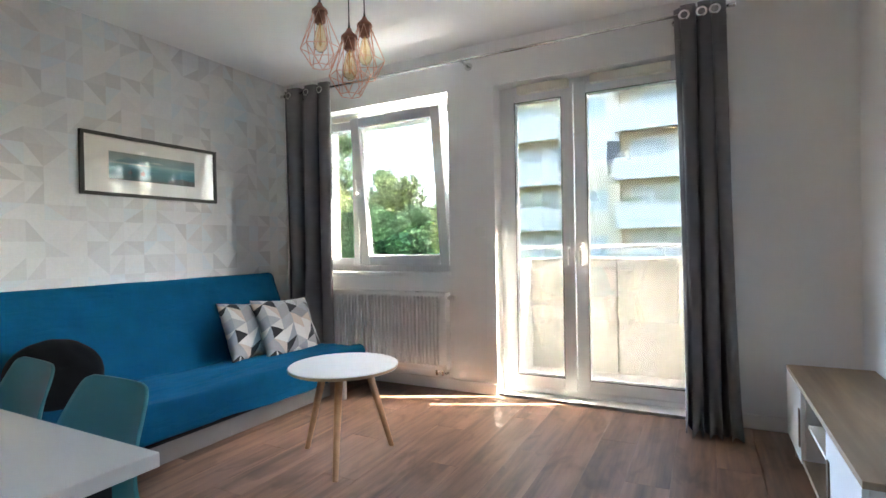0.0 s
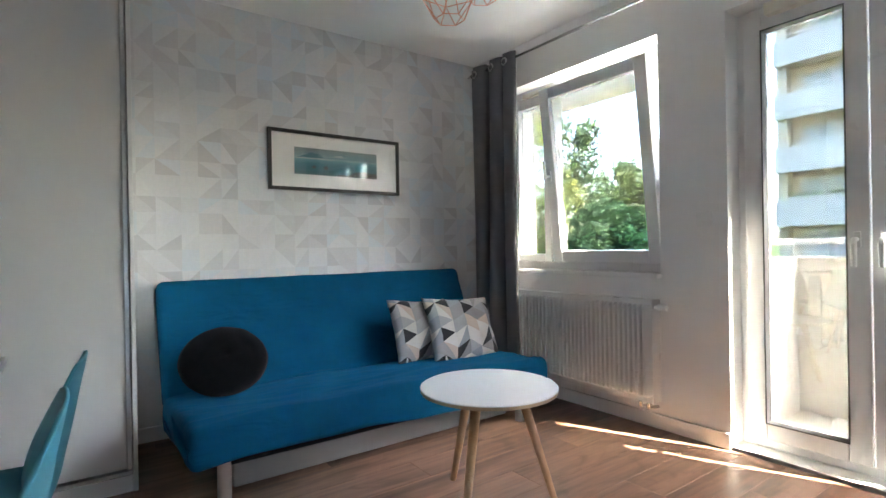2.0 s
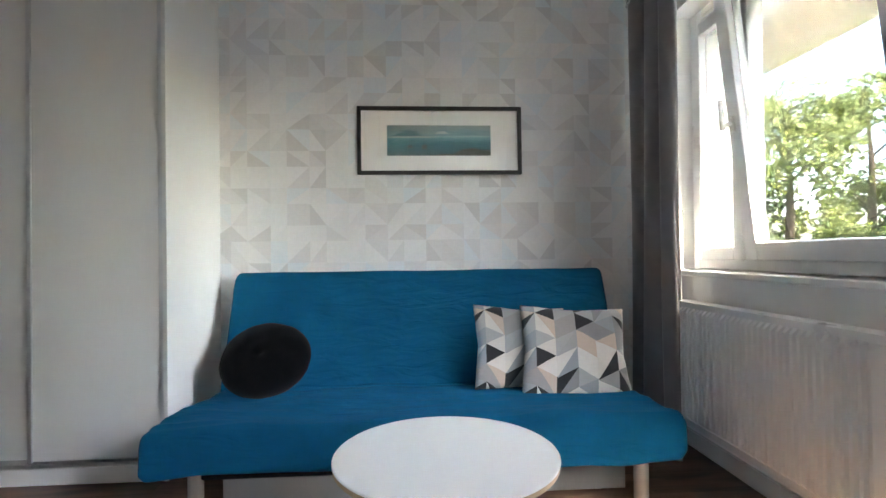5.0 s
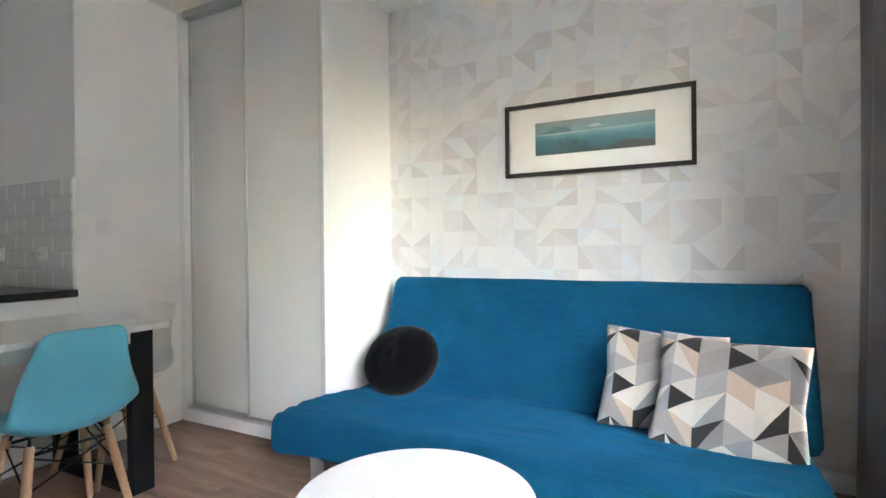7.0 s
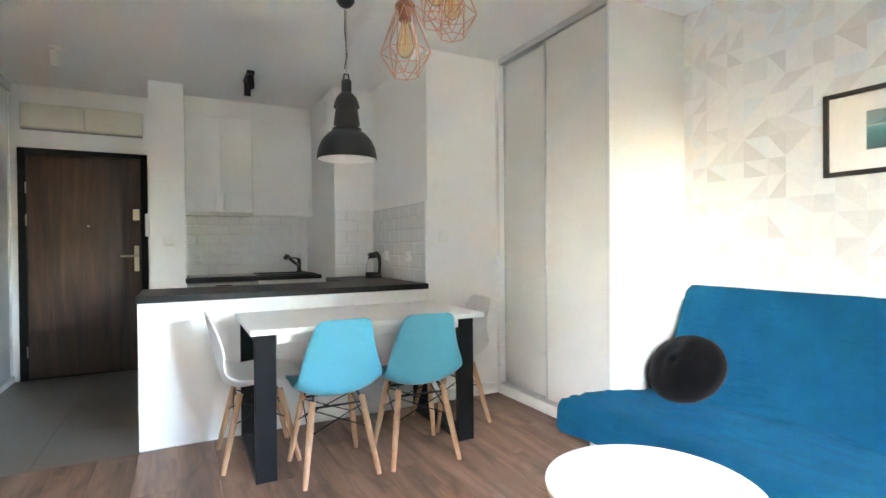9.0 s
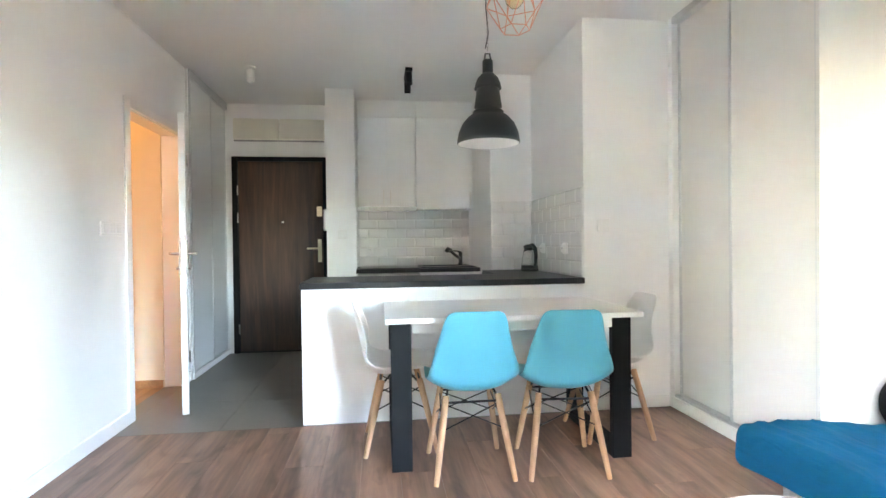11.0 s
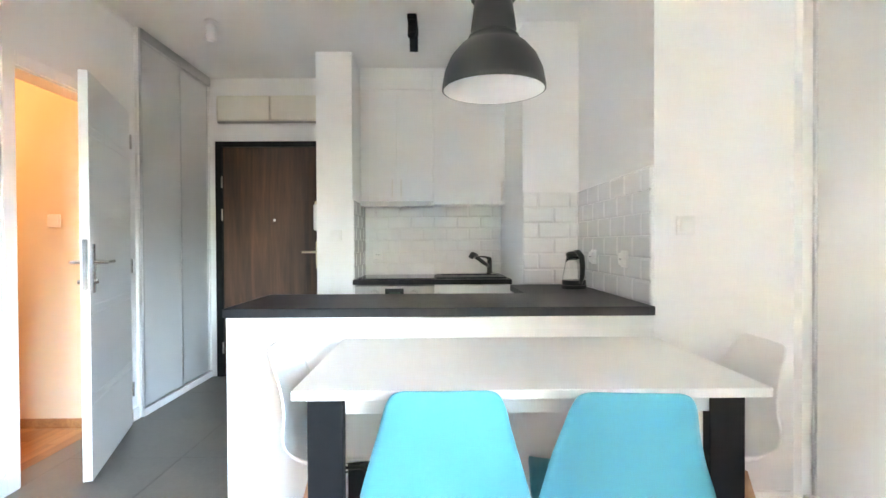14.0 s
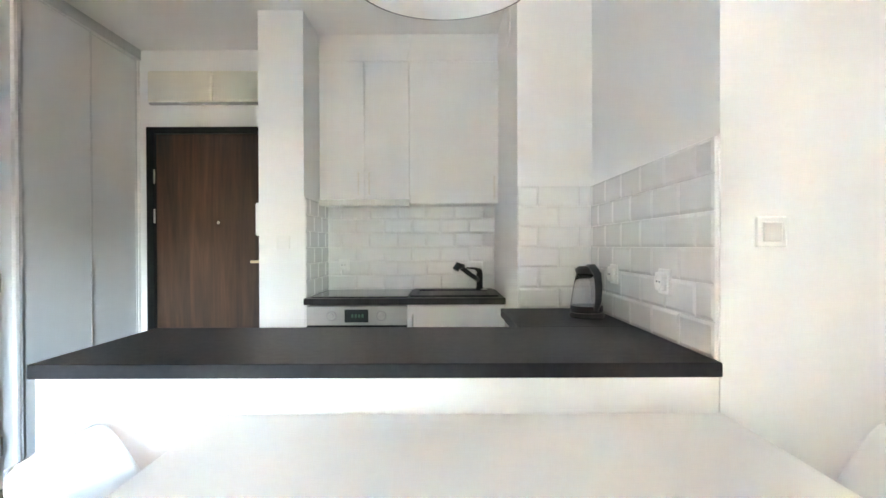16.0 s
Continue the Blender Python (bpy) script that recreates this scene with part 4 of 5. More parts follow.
part("hinge", bm, CHROME, wdoor)

intercom = thing("intercom", "white intercom handset on the pillar side", "intercom", pose(-0.38, -1.85, 1.345))
boxes("handset", [((0, -0.04, -0.10), (0.035, 0.04, 0.10))], WHITEP, intercom, bevel=0.012)

spot = thing("ceiling_spot", "white cylinder ceiling spotlight in the hall", "ceiling lamp", pose(0.16, -1.258, ZC))
bm = bmesh.new()
lathe(bm, [(0, 0), (0.04, 0), (0.04, -0.012), (0, -0.012)], 28)
tube(bm, [(0, 0, -0.01), (0, 0, -0.032)], 0.008)
part("mount", bm, WHITEP, spot)
bm = bmesh.new()
lathe(bm, [(0, -0.03), (0.03, -0.03), (0.031, -0.034), (0.031, -0.125), (0.026, -0.125), (0.024, -0.10), (0, -0.10)], 28)
part("body", bm, WHITEP, spot, smooth=False)

track = thing("track_spot", "black ceiling bar with swivel spotlights in the kitchen", "ceiling lamp", pose(-1.13, -1.29, ZC))
boxes("bar", [((-0.03, -0.14, -0.03), (0.03, 0.14, 0))], BLACKM, track, bevel=0.004)
for y, ang in ((0.09, 25), (-0.09, -15)):
    bm = bmesh.new()
    lathe(bm, [(0, 0.01), (0.026, 0.01), (0.028, 0.0), (0.028, -0.10), (0.024, -0.10), (0.02, -0.08), (0, -0.08)], 24)
    part("spot", bm, BLACKM, track, at=pose(0, y, -0.045, ang, 0, 0))

# ---- kitchen ----
pen = thing("kitchen_peninsula", "white peninsula cabinet with black countertop", "kitchen counter", pose(0, 0, 0))
boxes("body", [((-0.405, -0.66, 0.0), (XT + 0.002, -0.137, 0.832))], CABW, pen)
boxes("front_panel", [((-0.392, -0.136, 0.0), (XT + 0.002, -0.12, 0.834))], CABW, pen, bevel=0.002)
boxes("end_panel", [((-0.404, -0.66, 0.0), (-0.388, -0.137, 0.834))], CABW, pen, bevel=0.002)
boxes("countertop", [((-0.383, -0.70, 0.836), (XT + 0.001, -0.103, 0.875))], CTOP, pen, bevel=0.004)
wing = thing("kitchen_corner_unit", "white corner cabinet with black countertop wing", "kitchen counter", pose(0, 0, 0))
boxes("body", [((-1.77, YD, 0.0), (XT + 0.002, -0.702, 0.834))], CABW, wing)
boxes("countertop", [((-1.75, YD + 0.001, 0.836), (XT + 0.001, -0.7015, 0.8745))], CTOP, wing, bevel=0.003)
basek = thing("kitchen_base_units", "white base units with black countertop along the wall", "kitchen cabinet", pose(0, 0, 0))
boxes("body", [((-1.255, YK, 0.10), (XD, -1.79, 0.834))], CABW, basek)
boxes("side_panel", [((-0.649, YK, 0.10), (-0.66, -1.79, 0.834))], CABW, basek)
boxes("plinth", [((-0.649, YK, 0.0), (XD, -1.85, 0.10))], CABW, basek)
boxes("door", [((-1.262, -1.789, 0.105), (XD + 0.004, -1.770, 0.826))], CABW, basek, bevel=0.002)
boxes("handle", [((-1.285, -1.769, 0.60), (-1.295, -1.74, 0.78))], CHROME, basek, bevel=0.003)
boxes("countertop", [((-0.648, YK, 0.836), (XD, -1.755, 0.874))], CTOP, basek, bevel=0.003)
oven = thing("built_in_oven", "stainless steel built-in oven under the hob", "oven", pose(-0.662, -1.79, 0.12))
boxes("body", [((0, -0.5, 0), (-0.592, 0, 0.705))], BLACKP, oven)
boxes("glass_door", [((0, 0, 0.0), (-0.592, 0.022, 0.59))], SCREEN, oven, bevel=0.003)
boxes("control_panel", [((0, 0, 0.595), (-0.592, 0.022, 0.705))], STEEL, oven, bevel=0.003)
boxes("display", [((-0.225, 0.022, 0.612), (-0.365, 0.024, 0.688))], SCREEN, oven)
boxes("clock_digits", [((-0.265 - 0.02 * k, 0.0241, 0.64), (-0.277 - 0.02 * k, 0.0246, 0.66)) for k in range(4)], surface("dim_green_digits", (0.05, 0.12, 0.08), 0.4, bump=0), oven)
for x in (-0.148, -0.442):
    bm = bmesh.new()
    tube(bm, [(x, 0.022, 0.65), (x, 0.032, 0.65), (x, 0.034, 0.65), (x, 0.05, 0.65)], [0.026, 0.025, 0.018, 0.016], 24)
    part("knob", bm, STEEL, oven)
    bm = bmesh.new()
    tube(bm, [(x, 0.0221, 0.65), (x, 0.0245, 0.65)], 0.0295, 24)
    part("knob_ring", bm, GREYB, oven)
boxes("door_bar", [((-0.05, 0.05, 0.53), (-0.54, 0.064, 0.545)), ((-0.08, 0.02, 0.53), (-0.09, 0.05, 0.545)), ((-0.50, 0.02, 0.53), (-0.51, 0.05, 0.545))], STEEL, oven, bevel=0.003)
hob = thing("glass_hob", "flat black glass hob set in the countertop", "hob", pose(-0.68, -1.81, 0.874))
boxes("plate", [((0, -0.50, 0), (-0.575, 0, 0.006))], surface("black_ceramic_glass", (0.012, 0.012, 0.013), 0.06, vary=0.05, bump=0), hob, bevel=0.002)
sink = thing("kitchen_sink", "black composite sink with drainer", "sink", pose(-1.27, -1.82, 0.874))
bm = bmesh.new()
for lo, hi in (((0, -0.48, 0), (-0.53, -0.40, 0.012)), ((0, -0.04, 0), (-0.53, 0, 0.012)), ((0, -0.40, 0), (-0.04, -0.04, 0.012)), ((-0.49, -0.40, 0), (-0.53, -0.04, 0.012)), ((-0.04, -0.40, -0.0), (-0.49, -0.04, 0.003))):
    box(bm, [min(a, b) for a, b in zip(lo, hi)], [max(a, b) for a, b in zip(lo, hi)])
part("basin", bm, CTOP, sink, bevel=0.003)
tap = thing("kitchen_tap", "black mixer tap with pull-out spray head", "tap", pose(-1.715, -2.22, 0.886))
bm = bmesh.new()
tube(bm, [(0, 0, 0), (0, 0, 0.014), (0, 0, 0.015), (0, 0, 0.11)], [0.028, 0.027, 0.021, 0.021], 20)
tube(bm, [(0, 0, 0.06), (0.06, 0.05, 0.10), (0.125, 0.10, 0.15)], [0.017, 0.016, 0.016], 16)
tube(bm, [(0.115, 0.09, 0.155), (0.15, 0.115, 0.165), (0.165, 0.125, 0.14)], [0.02, 0.024, 0.022], 16)
part("body", bm, BLACKP, tap, smooth=True)
bm = bmesh.new()
tube(bm, [(0, 0, 0.11), (0, 0, 0.125), (0.03, 0.02, 0.142), (0.09, 0.06, 0.148)], [0.021, 0.019, 0.008, 0.005], 12)
part("lever", bm, BLACKP, tap, smooth=True)
bm = bmesh.new()
lathe(bm, [(0, 0), (0.02, 0), (0.021, 0.01), (0.012, 0.018), (0, 0.019)], 20)
part("drain_knob", bm, CHROME, tap, smooth=True, at=pose(-0.02, 0.11, 0))

YU = -2.12
for name, label, a, b, doors in (("wall_cabinet", "white double wall cabinet above the hood", -0.657, -1.247, 2), ("wall_cabinet", "white single wall cabinet above the sink", -1.249, -1.834, 1)):
    c = thing(name, label, "kitchen cabinet", pose(a, YU, 1.49 if doors == 2 else 1.462), "wall cabinets in the kitchen")
    z1 = 2.395 - (1.49 if doors == 2 else 1.462)
    w = a - b
    boxes("body", [((0, YK - YU, 0), (-w, -0.02, z1)), ((0, YK - YU, z1), (-w, -0.018, ZC - (2.395 - z1) - 0.003))], CABW, c)
    boxes("filler", [((0.0, -0.0175, z1 + 0.002), (-w, 0.0, ZC - (2.395 - z1) - 0.003))], CABW, c)
    for k in range(doors):
        d = boxes("door", [((-w * k / doors - 0.0015, -0.018, 0.001), (-w * (k + 1) / doors + 0.0015, 0.001, z1 - 0.001))], CABW, c, bevel=0.0015)
        x = (-w / 2 + 0.035 if k == 0 else -w / 2 - 0.035) if doors == 2 else -w + 0.03
        bm = bmesh.new()
        tube(bm, [(x, 0.0, 0.03), (x, 0.026, 0.03), (x, 0.028, 0.035), (x, 0.028, 0.165), (x, 0.026, 0.17), (x, 0.0, 0.17)], 0.0055, 8)
        part("handle", bm, PALEM, d)
hood = thing("cooker_hood", "slim stainless steel pull-out cooker hood", "cooker hood", pose(-0.657, YU, 1.452))
boxes("front", [((0, -0.02, -0.004), (-0.59, 0.014, 0.036))], STEEL, hood, bevel=0.002)
boxes("body", [((-0.005, YK - YU + 0.005, 0.004), (-0.585, -0.0205, 0.037))], ALU, hood)
vent = thing("air_vent", "white wall air vent above the duct corner", "vent", pose(XD, -1.58, 2.40, 0, 0, 90))
boxes("grille", [((-0.07, -0.012, -0.10), (0.07, 0.0, 0.10))], WHITEP, vent, bevel=0.004)

kettle = thing("electric_kettle", "glass and black plastic electric kettle", "kettle", pose(-2.085, -0.96, 0.8745, 0, 0, 108) @ Matrix.Scale(0.96, 4))
bm = bmesh.new()
lathe(bm, [(0, 0), (0.075, 0), (0.078, 0.006), (0.074, 0.022), (0, 0.022)], 36)
part("power_base", bm, BLACKP, kettle, smooth=False)
bm = bmesh.new()
lathe(bm, [(0.069, 0.05), (0.068, 0.07), (0.055, 0.15), (0.043, 0.20), (0.0415, 0.20), (0.0535, 0.15), (0.0665, 0.07), (0.0675, 0.05)], 36)
part("glass_body", bm, GLASS, kettle, smooth=True).visible_shadow = False
bm = bmesh.new()
lathe(bm, [(0, 0.023), (0.070, 0.023), (0.072, 0.03), (0.071, 0.052), (0, 0.052)], 36)
part("collar", bm, BLACKP, kettle, smooth=False)
bm = bmesh.new()
lathe(bm, [(0.044, 0.195), (0.048, 0.20), (0.047, 0.215), (0.036, 0.226), (0, 0.230)], 36)
box(bm, (-0.066, -0.016, 0.202), (-0.04, 0.016, 0.217))
part("lid", bm, BLACKP, kettle, smooth=False)
bm = bmesh.new()
tube(bm, [(0.01, 0, 0.222), (0.05, 0, 0.222), (0.082, 0, 0.196), (0.092, 0, 0.14), (0.088, 0, 0.08), (0.072, 0, 0.035)], [0.014, 0.017, 0.017, 0.016, 0.014, 0.012], 12)
part("handle", bm, BLACKP, kettle, smooth=True)

switch("wall_socket", "white wall socket on the tiled side wall", pose(XT + 0.012, -0.90, 1.062, 0, 0, 90), 1, True)
switch("wall_socket", "white wall socket on the tiled side wall", pose(XT + 0.012, -0.416, 1.064, 0, 0, 90), 1, True)
switch("wall_socket", "white wall socket on the tiled back wall", pose(-0.765, YK + 0.012, 1.05, 0, 0, 180), 1, True)

# ---- living room: built-in wardrobe ----
WX, WY0, WY1 = -2.793, -0.118, 1.06
ward = thing("sliding_wardrobe", "warm white sliding wardrobe with steel trim, closed", "wardrobe", pose(WX, 0, 0))
boxes("side_panel", [((XW - WX, WY1 - 0.018, 0), (0.004, WY1, ZC - 0.001))], WARDS, ward, bevel=0.001)
boxes("plinth", [((-0.05, WY0, 0), (0.0, WY1 - 0.019, 0.075))], GLOSSW, ward, bevel=0.003)
boxes("post", [((-0.05, WY0, 0.076), (0.0, WY0 + 0.05, ZC - 0.001))], GLOSSW, ward, bevel=0.002)
boxes("bottom_rail", [((-0.08, WY0 + 0.051, 0.076), (-0.004, WY1 - 0.019, 0.092))], ALU, ward, bevel=0.002)
boxes("top_rail", [((-0.08, WY0 + 0.051, 2.53), (0.002, WY1 - 0.019, ZC - 0.001))], ALU, ward, bevel=0.002)
for k, (a, b) in enumerate(((WY0 + 0.055, 0.475), (0.452, WY1 - 0.022))):
    x0 = -0.055 if k == 0 else -0.028
    boxes("sliding_door", [((x0, a + 0.01, 0.10), (x0 + 0.010, b - 0.01, 2.525))], WARD, ward)
    boxes("stile", [((x0 - 0.004, a, 0.094), (x0 + 0.018, a + 0.02, 2.528)), ((x0 - 0.004, b - 0.02, 0.094), (x0 + 0.018, b, 2.528))], ALU, ward, bevel=0.003)


# ---- sofa and cushions ----
sofa = thing("sofa_bed", "blue fabric sofa bed with loose cover", "sofa", pose(0, 0, 0))
S0, S1 = 1.185, 3.175


def slab(name, corners, thick, y0, y1, mat, ny, wob, seed=0.0):
    """A cushion: closed rounded section swept along y with slack in the cover."""
    (ax, az), (bx, bz) = corners
    d = Vector((bx - ax, bz - az)).normalized()
    n = Vector((-d.y, d.x))
    L = math.hypot(bx - ax, bz - az)
    r = min(thick / 2, 0.045)
    sec = []
    for cx, cy, a0 in ((L - r, thick - r, 90), (L - r, r, 0), (r, r, -90), (r, thick - r, -180)):
        for k in range(6):
            a = radians(a0 - 90 * k / 5)
            sec.append((cx + r * math.cos(a), cy + r * math.sin(a)))
    full = []
    for k in range(len(sec)):
        p, q = Vector(sec[k]), Vector(sec[(k + 1) % len(sec)])
        m = max(1, int((q - p).length / 0.022))
        full += [p.lerp(q, j / m) for j in range(m)]
    bm = bmesh.new()
    rings = []
    for j in range(ny + 1):
        v = j / ny
        e = min(v, 1 - v) * (y1 - y0)
        inset = 0.0 if e > 0.04 else 0.035 * (1 - math.sqrt(max(0, 1 - (1 - e / 0.04) ** 2)))
        ring_ = []
        for p in full:
            s, h = p.x + (inset if p.x < L / 2 else -inset), p.y + (inset if p.y < thick / 2 else -inset)
            x, z = ax + d.x * s + n.x * h, az + d.y * s + n.y * h
            y = y0 + (y1 - y0) * v
            w = wob * (noise.noise((x * 3 + seed, y * 2.2, z * 3)) + 0.45 * noise.noise((x * 22 + seed + 3 * noise.noise((x * 2, y * 1.5, seed)), y * 3.0, z * 22)) + 0.25 * noise.noise((x * 45, y * 7 + seed, z * 45)))
            ring_.append(bm.verts.new((x + n.x * w, y, z + n.y * w)))
        rings.append(ring_)
    for ra, rb in zip(rings, rings[1:]):
        for k in range(len(full)):
            bm.faces.new((ra[k], ra[(k + 1) % len(full)], rb[(k + 1) % len(full)], rb[k]))
    for rg in (rings[0], rings[-1]):
        bm.faces.new(rg)
    return part(name, bm, mat, sofa, smooth=True)


slab("seat", ((-3.06, 0.155), (-2.262, 0.215)), 0.178, S0, S1, BLUEF, 190, 0.022, seed=2)
slab("backrest", ((-3.00, 0.29), (-3.265, 0.918)), 0.12, S0 + 0.005, 3.235, BLUEF, 150, 0.010, seed=7)
boxes("storage_box", [((-2.50, 1.40, 0.02), (-3.10, 3.02, 0.185))], GREYB, sofa, bevel=0.004)
for x, y in ((-2.40, 1.34), (-2.40, 3.04), (-3.05, 1.34), (-3.05, 3.04)):
    bm = bmesh.new()
    tube(bm, [(x, y, 0.0), (x, y, 0.19)], 0.028, 20)
    part("leg", bm, ALU, sofa, smooth=False)
bm = bmesh.new()
tube(bm, [(-2.40, 1.34, 0.18), (-2.40, 3.04, 0.18)], 0.015, 10)
part("frame_bar", bm, BLACKM, sofa)


def pillow(name, label, m, w, h, thick, mat, rnd_seed, round_=False):
    p = tagged(new(name), label, "cushion", "cushions on the sofa")
    p.matrix_basis = m
    n = 30
    bm = bmesh.new()
    layers = []
    for side in (1, -1):
        def f(u, v):
            a, b = 2 * u - 1, 2 * v - 1
            if round_:
                k = max(abs(a), abs(b))
                r = math.hypot(a, b) or 1
                a, b = a * k / r, b * k / r
                t = max(0.0, 1 - (a * a + b * b)) ** 0.55
                x, z = a * w / 2, b * h / 2
            else:
                t = (max(0, 1 - abs(a) ** 2.4) * max(0, 1 - abs(b) ** 2.4)) ** 0.5
                pull = 1 - 0.085 * (1 - abs(a)) * abs(b) ** 2 - 0.085 * (1 - abs(b)) * abs(a) ** 2
                x, z = a * w / 2 * pull, b * h / 2 * pull
            d = side * t * thick / 2
            d += t * 0.010 * noise.noise((x * 9 + rnd_seed, z * 9, side * 2.0)) + 0.006 * noise.noise((x * 20, z * 14 + rnd_seed, 1))
            if round_:
                d -= side * 0.022 * math.exp(-((a * a + b * b) / 0.008))
            return (x, d, z)
        layers.append(sheet(bm, n, n, f))
    bmesh.ops.remove_doubles(bm, verts=bm.verts, dist=0.0015)
    part("cover", bm, mat, p, smooth=True)
    return p


lean = lambda x, y, z, back, turn, roll: Matrix.Translation((x, y, z)) @ Matrix.Rotation(radians(90 + turn), 4, "Z") @ Matrix.Rotation(radians(-back), 4, "X") @ Matrix.Rotation(radians(roll), 4, "Y")
pillow("cushion", "square cushion with black, grey and cream triangles", lean(-2.925, 2.685, 0.530, 24, 4, 4), 0.47, 0.42, 0.15, PILLOW, 1)
pillow("cushion", "square cushion with grey, cream and black triangles", lean(-2.80, 2.910, 0.525, 28, -5, 3), 0.50, 0.45, 0.16, PILLOW, 5)
pillow("round_cushion", "round black velvet cushion leaning on the backrest", lean(-2.905, 1.455, 0.505, 34, -4, -6), 0.43, 0.375, 0.20, VELVET, 3, True)

bm = bmesh.new()
tube(bm, [(-2.966, 1.32, 0.364), (-2.958, 1.7, 0.356), (-2.953, 2.2, 0.351), (-2.958, 2.6, 0.355), (-2.966, 3.08, 0.364)], 0.006, 8)
part("piping", bm, BLUEF, sofa, smooth=True)

# ---- coffee table ----
ct = thing("coffee_table", "round white coffee table on three beech legs", "coffee table", pose(-1.735, 2.230, 0))
bm = bmesh.new()
lathe(bm, [(0, 0.494), (0.280, 0.494), (0.283, 0.492), (0.283, 0.489)], 72)
part("top", bm, GLOSSW, ct, smooth=False)
bm = bmesh.new()
lathe(bm, [(0.2825, 0.4888), (0.281, 0.476), (0.273, 0.473), (0, 0.473)], 72)
part("edge", bm, CUTEDGE, ct, smooth=False, label="bare plywood edge")
for a in (-62, 62, 178):
    bm = bmesh.new()
    c, s = math.cos(radians(a)), math.sin(radians(a))
    tube(bm, [(0.275 * c, 0.275 * s, 0.0), (0.27 * c, 0.27 * s, 0.01), (0.13 * c, 0.13 * s, 0.473)], [0.013, 0.014, 0.021], 16)
    part("leg", bm, BEECH, ct, smooth=True)

# ---- picture ----
pic = thing("framed_picture", "black framed landscape print with wide white mat", "picture", pose(XW, 2.328, 1.661))
PW, PH = 0.965, 0.398
fr = [((0, -PW / 2, -PH / 2), (0.025, -PW / 2 + 0.022, PH / 2)), ((0, PW / 2 - 0.022, -PH / 2), (0.025, PW / 2, PH / 2)), ((0.0005, -PW / 2 + 0.022, -PH / 2), (0.0245, PW / 2 - 0.022, -PH / 2 + 0.022)), ((0.0005, -PW / 2 + 0.022, PH / 2 - 0.022), (0.0245, PW / 2 - 0.022, PH / 2))]
boxes("frame", fr, FRAMEB, pic, bevel=0.0015)
boxes("mat", [((0.006, -PW / 2 + 0.02, -PH / 2 + 0.02), (0.010, PW / 2 - 0.02, PH / 2 - 0.02))], MATBOARD, pic)


def landscape():
    """A misty lake with hills, in bands with soft edges."""
    m, t, b = nodes_of("misty_lake_print")
    sep = add(t, "SeparateXYZ")
    co = add(t, "TexCoord").outputs["Object"]
    t.links.new(co, sep.inputs[0])
    n = add(t, "TexNoise")
    mp = add(t, "Mapping")
    mp.inputs["Scale"].default_value = (1, 6, 14)
    t.links.new(co, mp.inputs["Vector"])
    t.links.new(mp.outputs[0], n.inputs["Vector"])
    n.inputs["Scale"].default_value, n.inputs["Detail"].default_value = 1.4, 5
    a = add(t, "Math", op="MULTIPLY_ADD")
    a.inputs[1].default_value = 0.022
    t.links.new(n.outputs["Fac"], a.inputs[0])
    t.links.new(sep.outputs["Z"], a.inputs[2])
    r = add(t, "MapRange")
    r.inputs["From Min"].default_value, r.inputs["From Max"].default_value = -0.08, 0.105
    t.links.new(a.outputs[0], r.inputs["Value"])
    t.links.new(ramp(t, r.outputs[0], [(0.0, (0.05, 0.10, 0.11)), (0.20, (0.035, 0.14, 0.165)), (0.42, (0.05, 0.20, 0.235)), (0.56, (0.13, 0.31, 0.35)), (0.64, (0.27, 0.41, 0.44)), (0.76, (0.20, 0.31, 0.33)), (1.0, (0.22, 0.27, 0.26))]), b.inputs["Base Color"])
    b.inputs["Roughness"].default_value = 0.5
    return m


boxes("print", [((0.0102, -0.31, -0.088), (0.0112, 0.30, 0.09))], landscape(), pic)

def patch(name, outline, mat, x):
    """A flat shape of the printed picture, from (along, up) points."""
    bm = bmesh.new()
    bm.faces.new([bm.verts.new((x, y, z)) for y, z in outline])
    part(name, bm, mat, pic, solid=0.0002)


HILL = surface("printed_teal_hill", (0.075, 0.19, 0.22), 0.5, vary=0.15, scale=14, bump=0)
FARHILL = surface("printed_misty_hill", (0.16, 0.28, 0.31), 0.5, vary=0.1, scale=14, bump=0)
ROCK = surface("printed_dark_rock", (0.075, 0.075, 0.07), 0.5, vary=0.3, scale=40, bump=0)
MIST = surface("printed_white_cloud", (0.42, 0.48, 0.48), 0.5, vary=0.06, scale=20, bump=0)
ridge = lambda y0, y1, base, peaks: [(y0, base)] + [(y0 + (y1 - y0) * k / 24, base + 0.002 + sum(h * math.exp(-((k / 24 - c) / w) ** 2) for c, h, w in peaks)) for k in range(25)] + [(y1, base)]
patch("far_hill", ridge(-0.12, 0.299, 0.030, ((0.35, 0.030, 0.14), (0.62, 0.036, 0.12), (0.9, 0.032, 0.18))), FARHILL, 0.0114)
patch("near_hill", ridge(-0.309, -0.10, 0.026, ((0.30, 0.012, 0.10), (0.55, 0.036, 0.16), (0.80, 0.024, 0.12))), HILL, 0.0117)
patch("cloud", ridge(-0.035, 0.055, 0.040, ((0.30, 0.012, 0.14), (0.62, 0.016, 0.18))), MIST, 0.0120)
patch("shore_mist", ridge(-0.309, -0.02, 0.018, ((0.2, 0.005, 0.2), (0.6, 0.006, 0.2))), MIST, 0.0120)
patch("rock", ridge(-0.06, 0.299, -0.0875, ((0.25, 0.010, 0.12), (0.55, 0.030, 0.14), (0.75, 0.036, 0.14), (0.97, 0.028, 0.12))), ROCK, 0.0117)
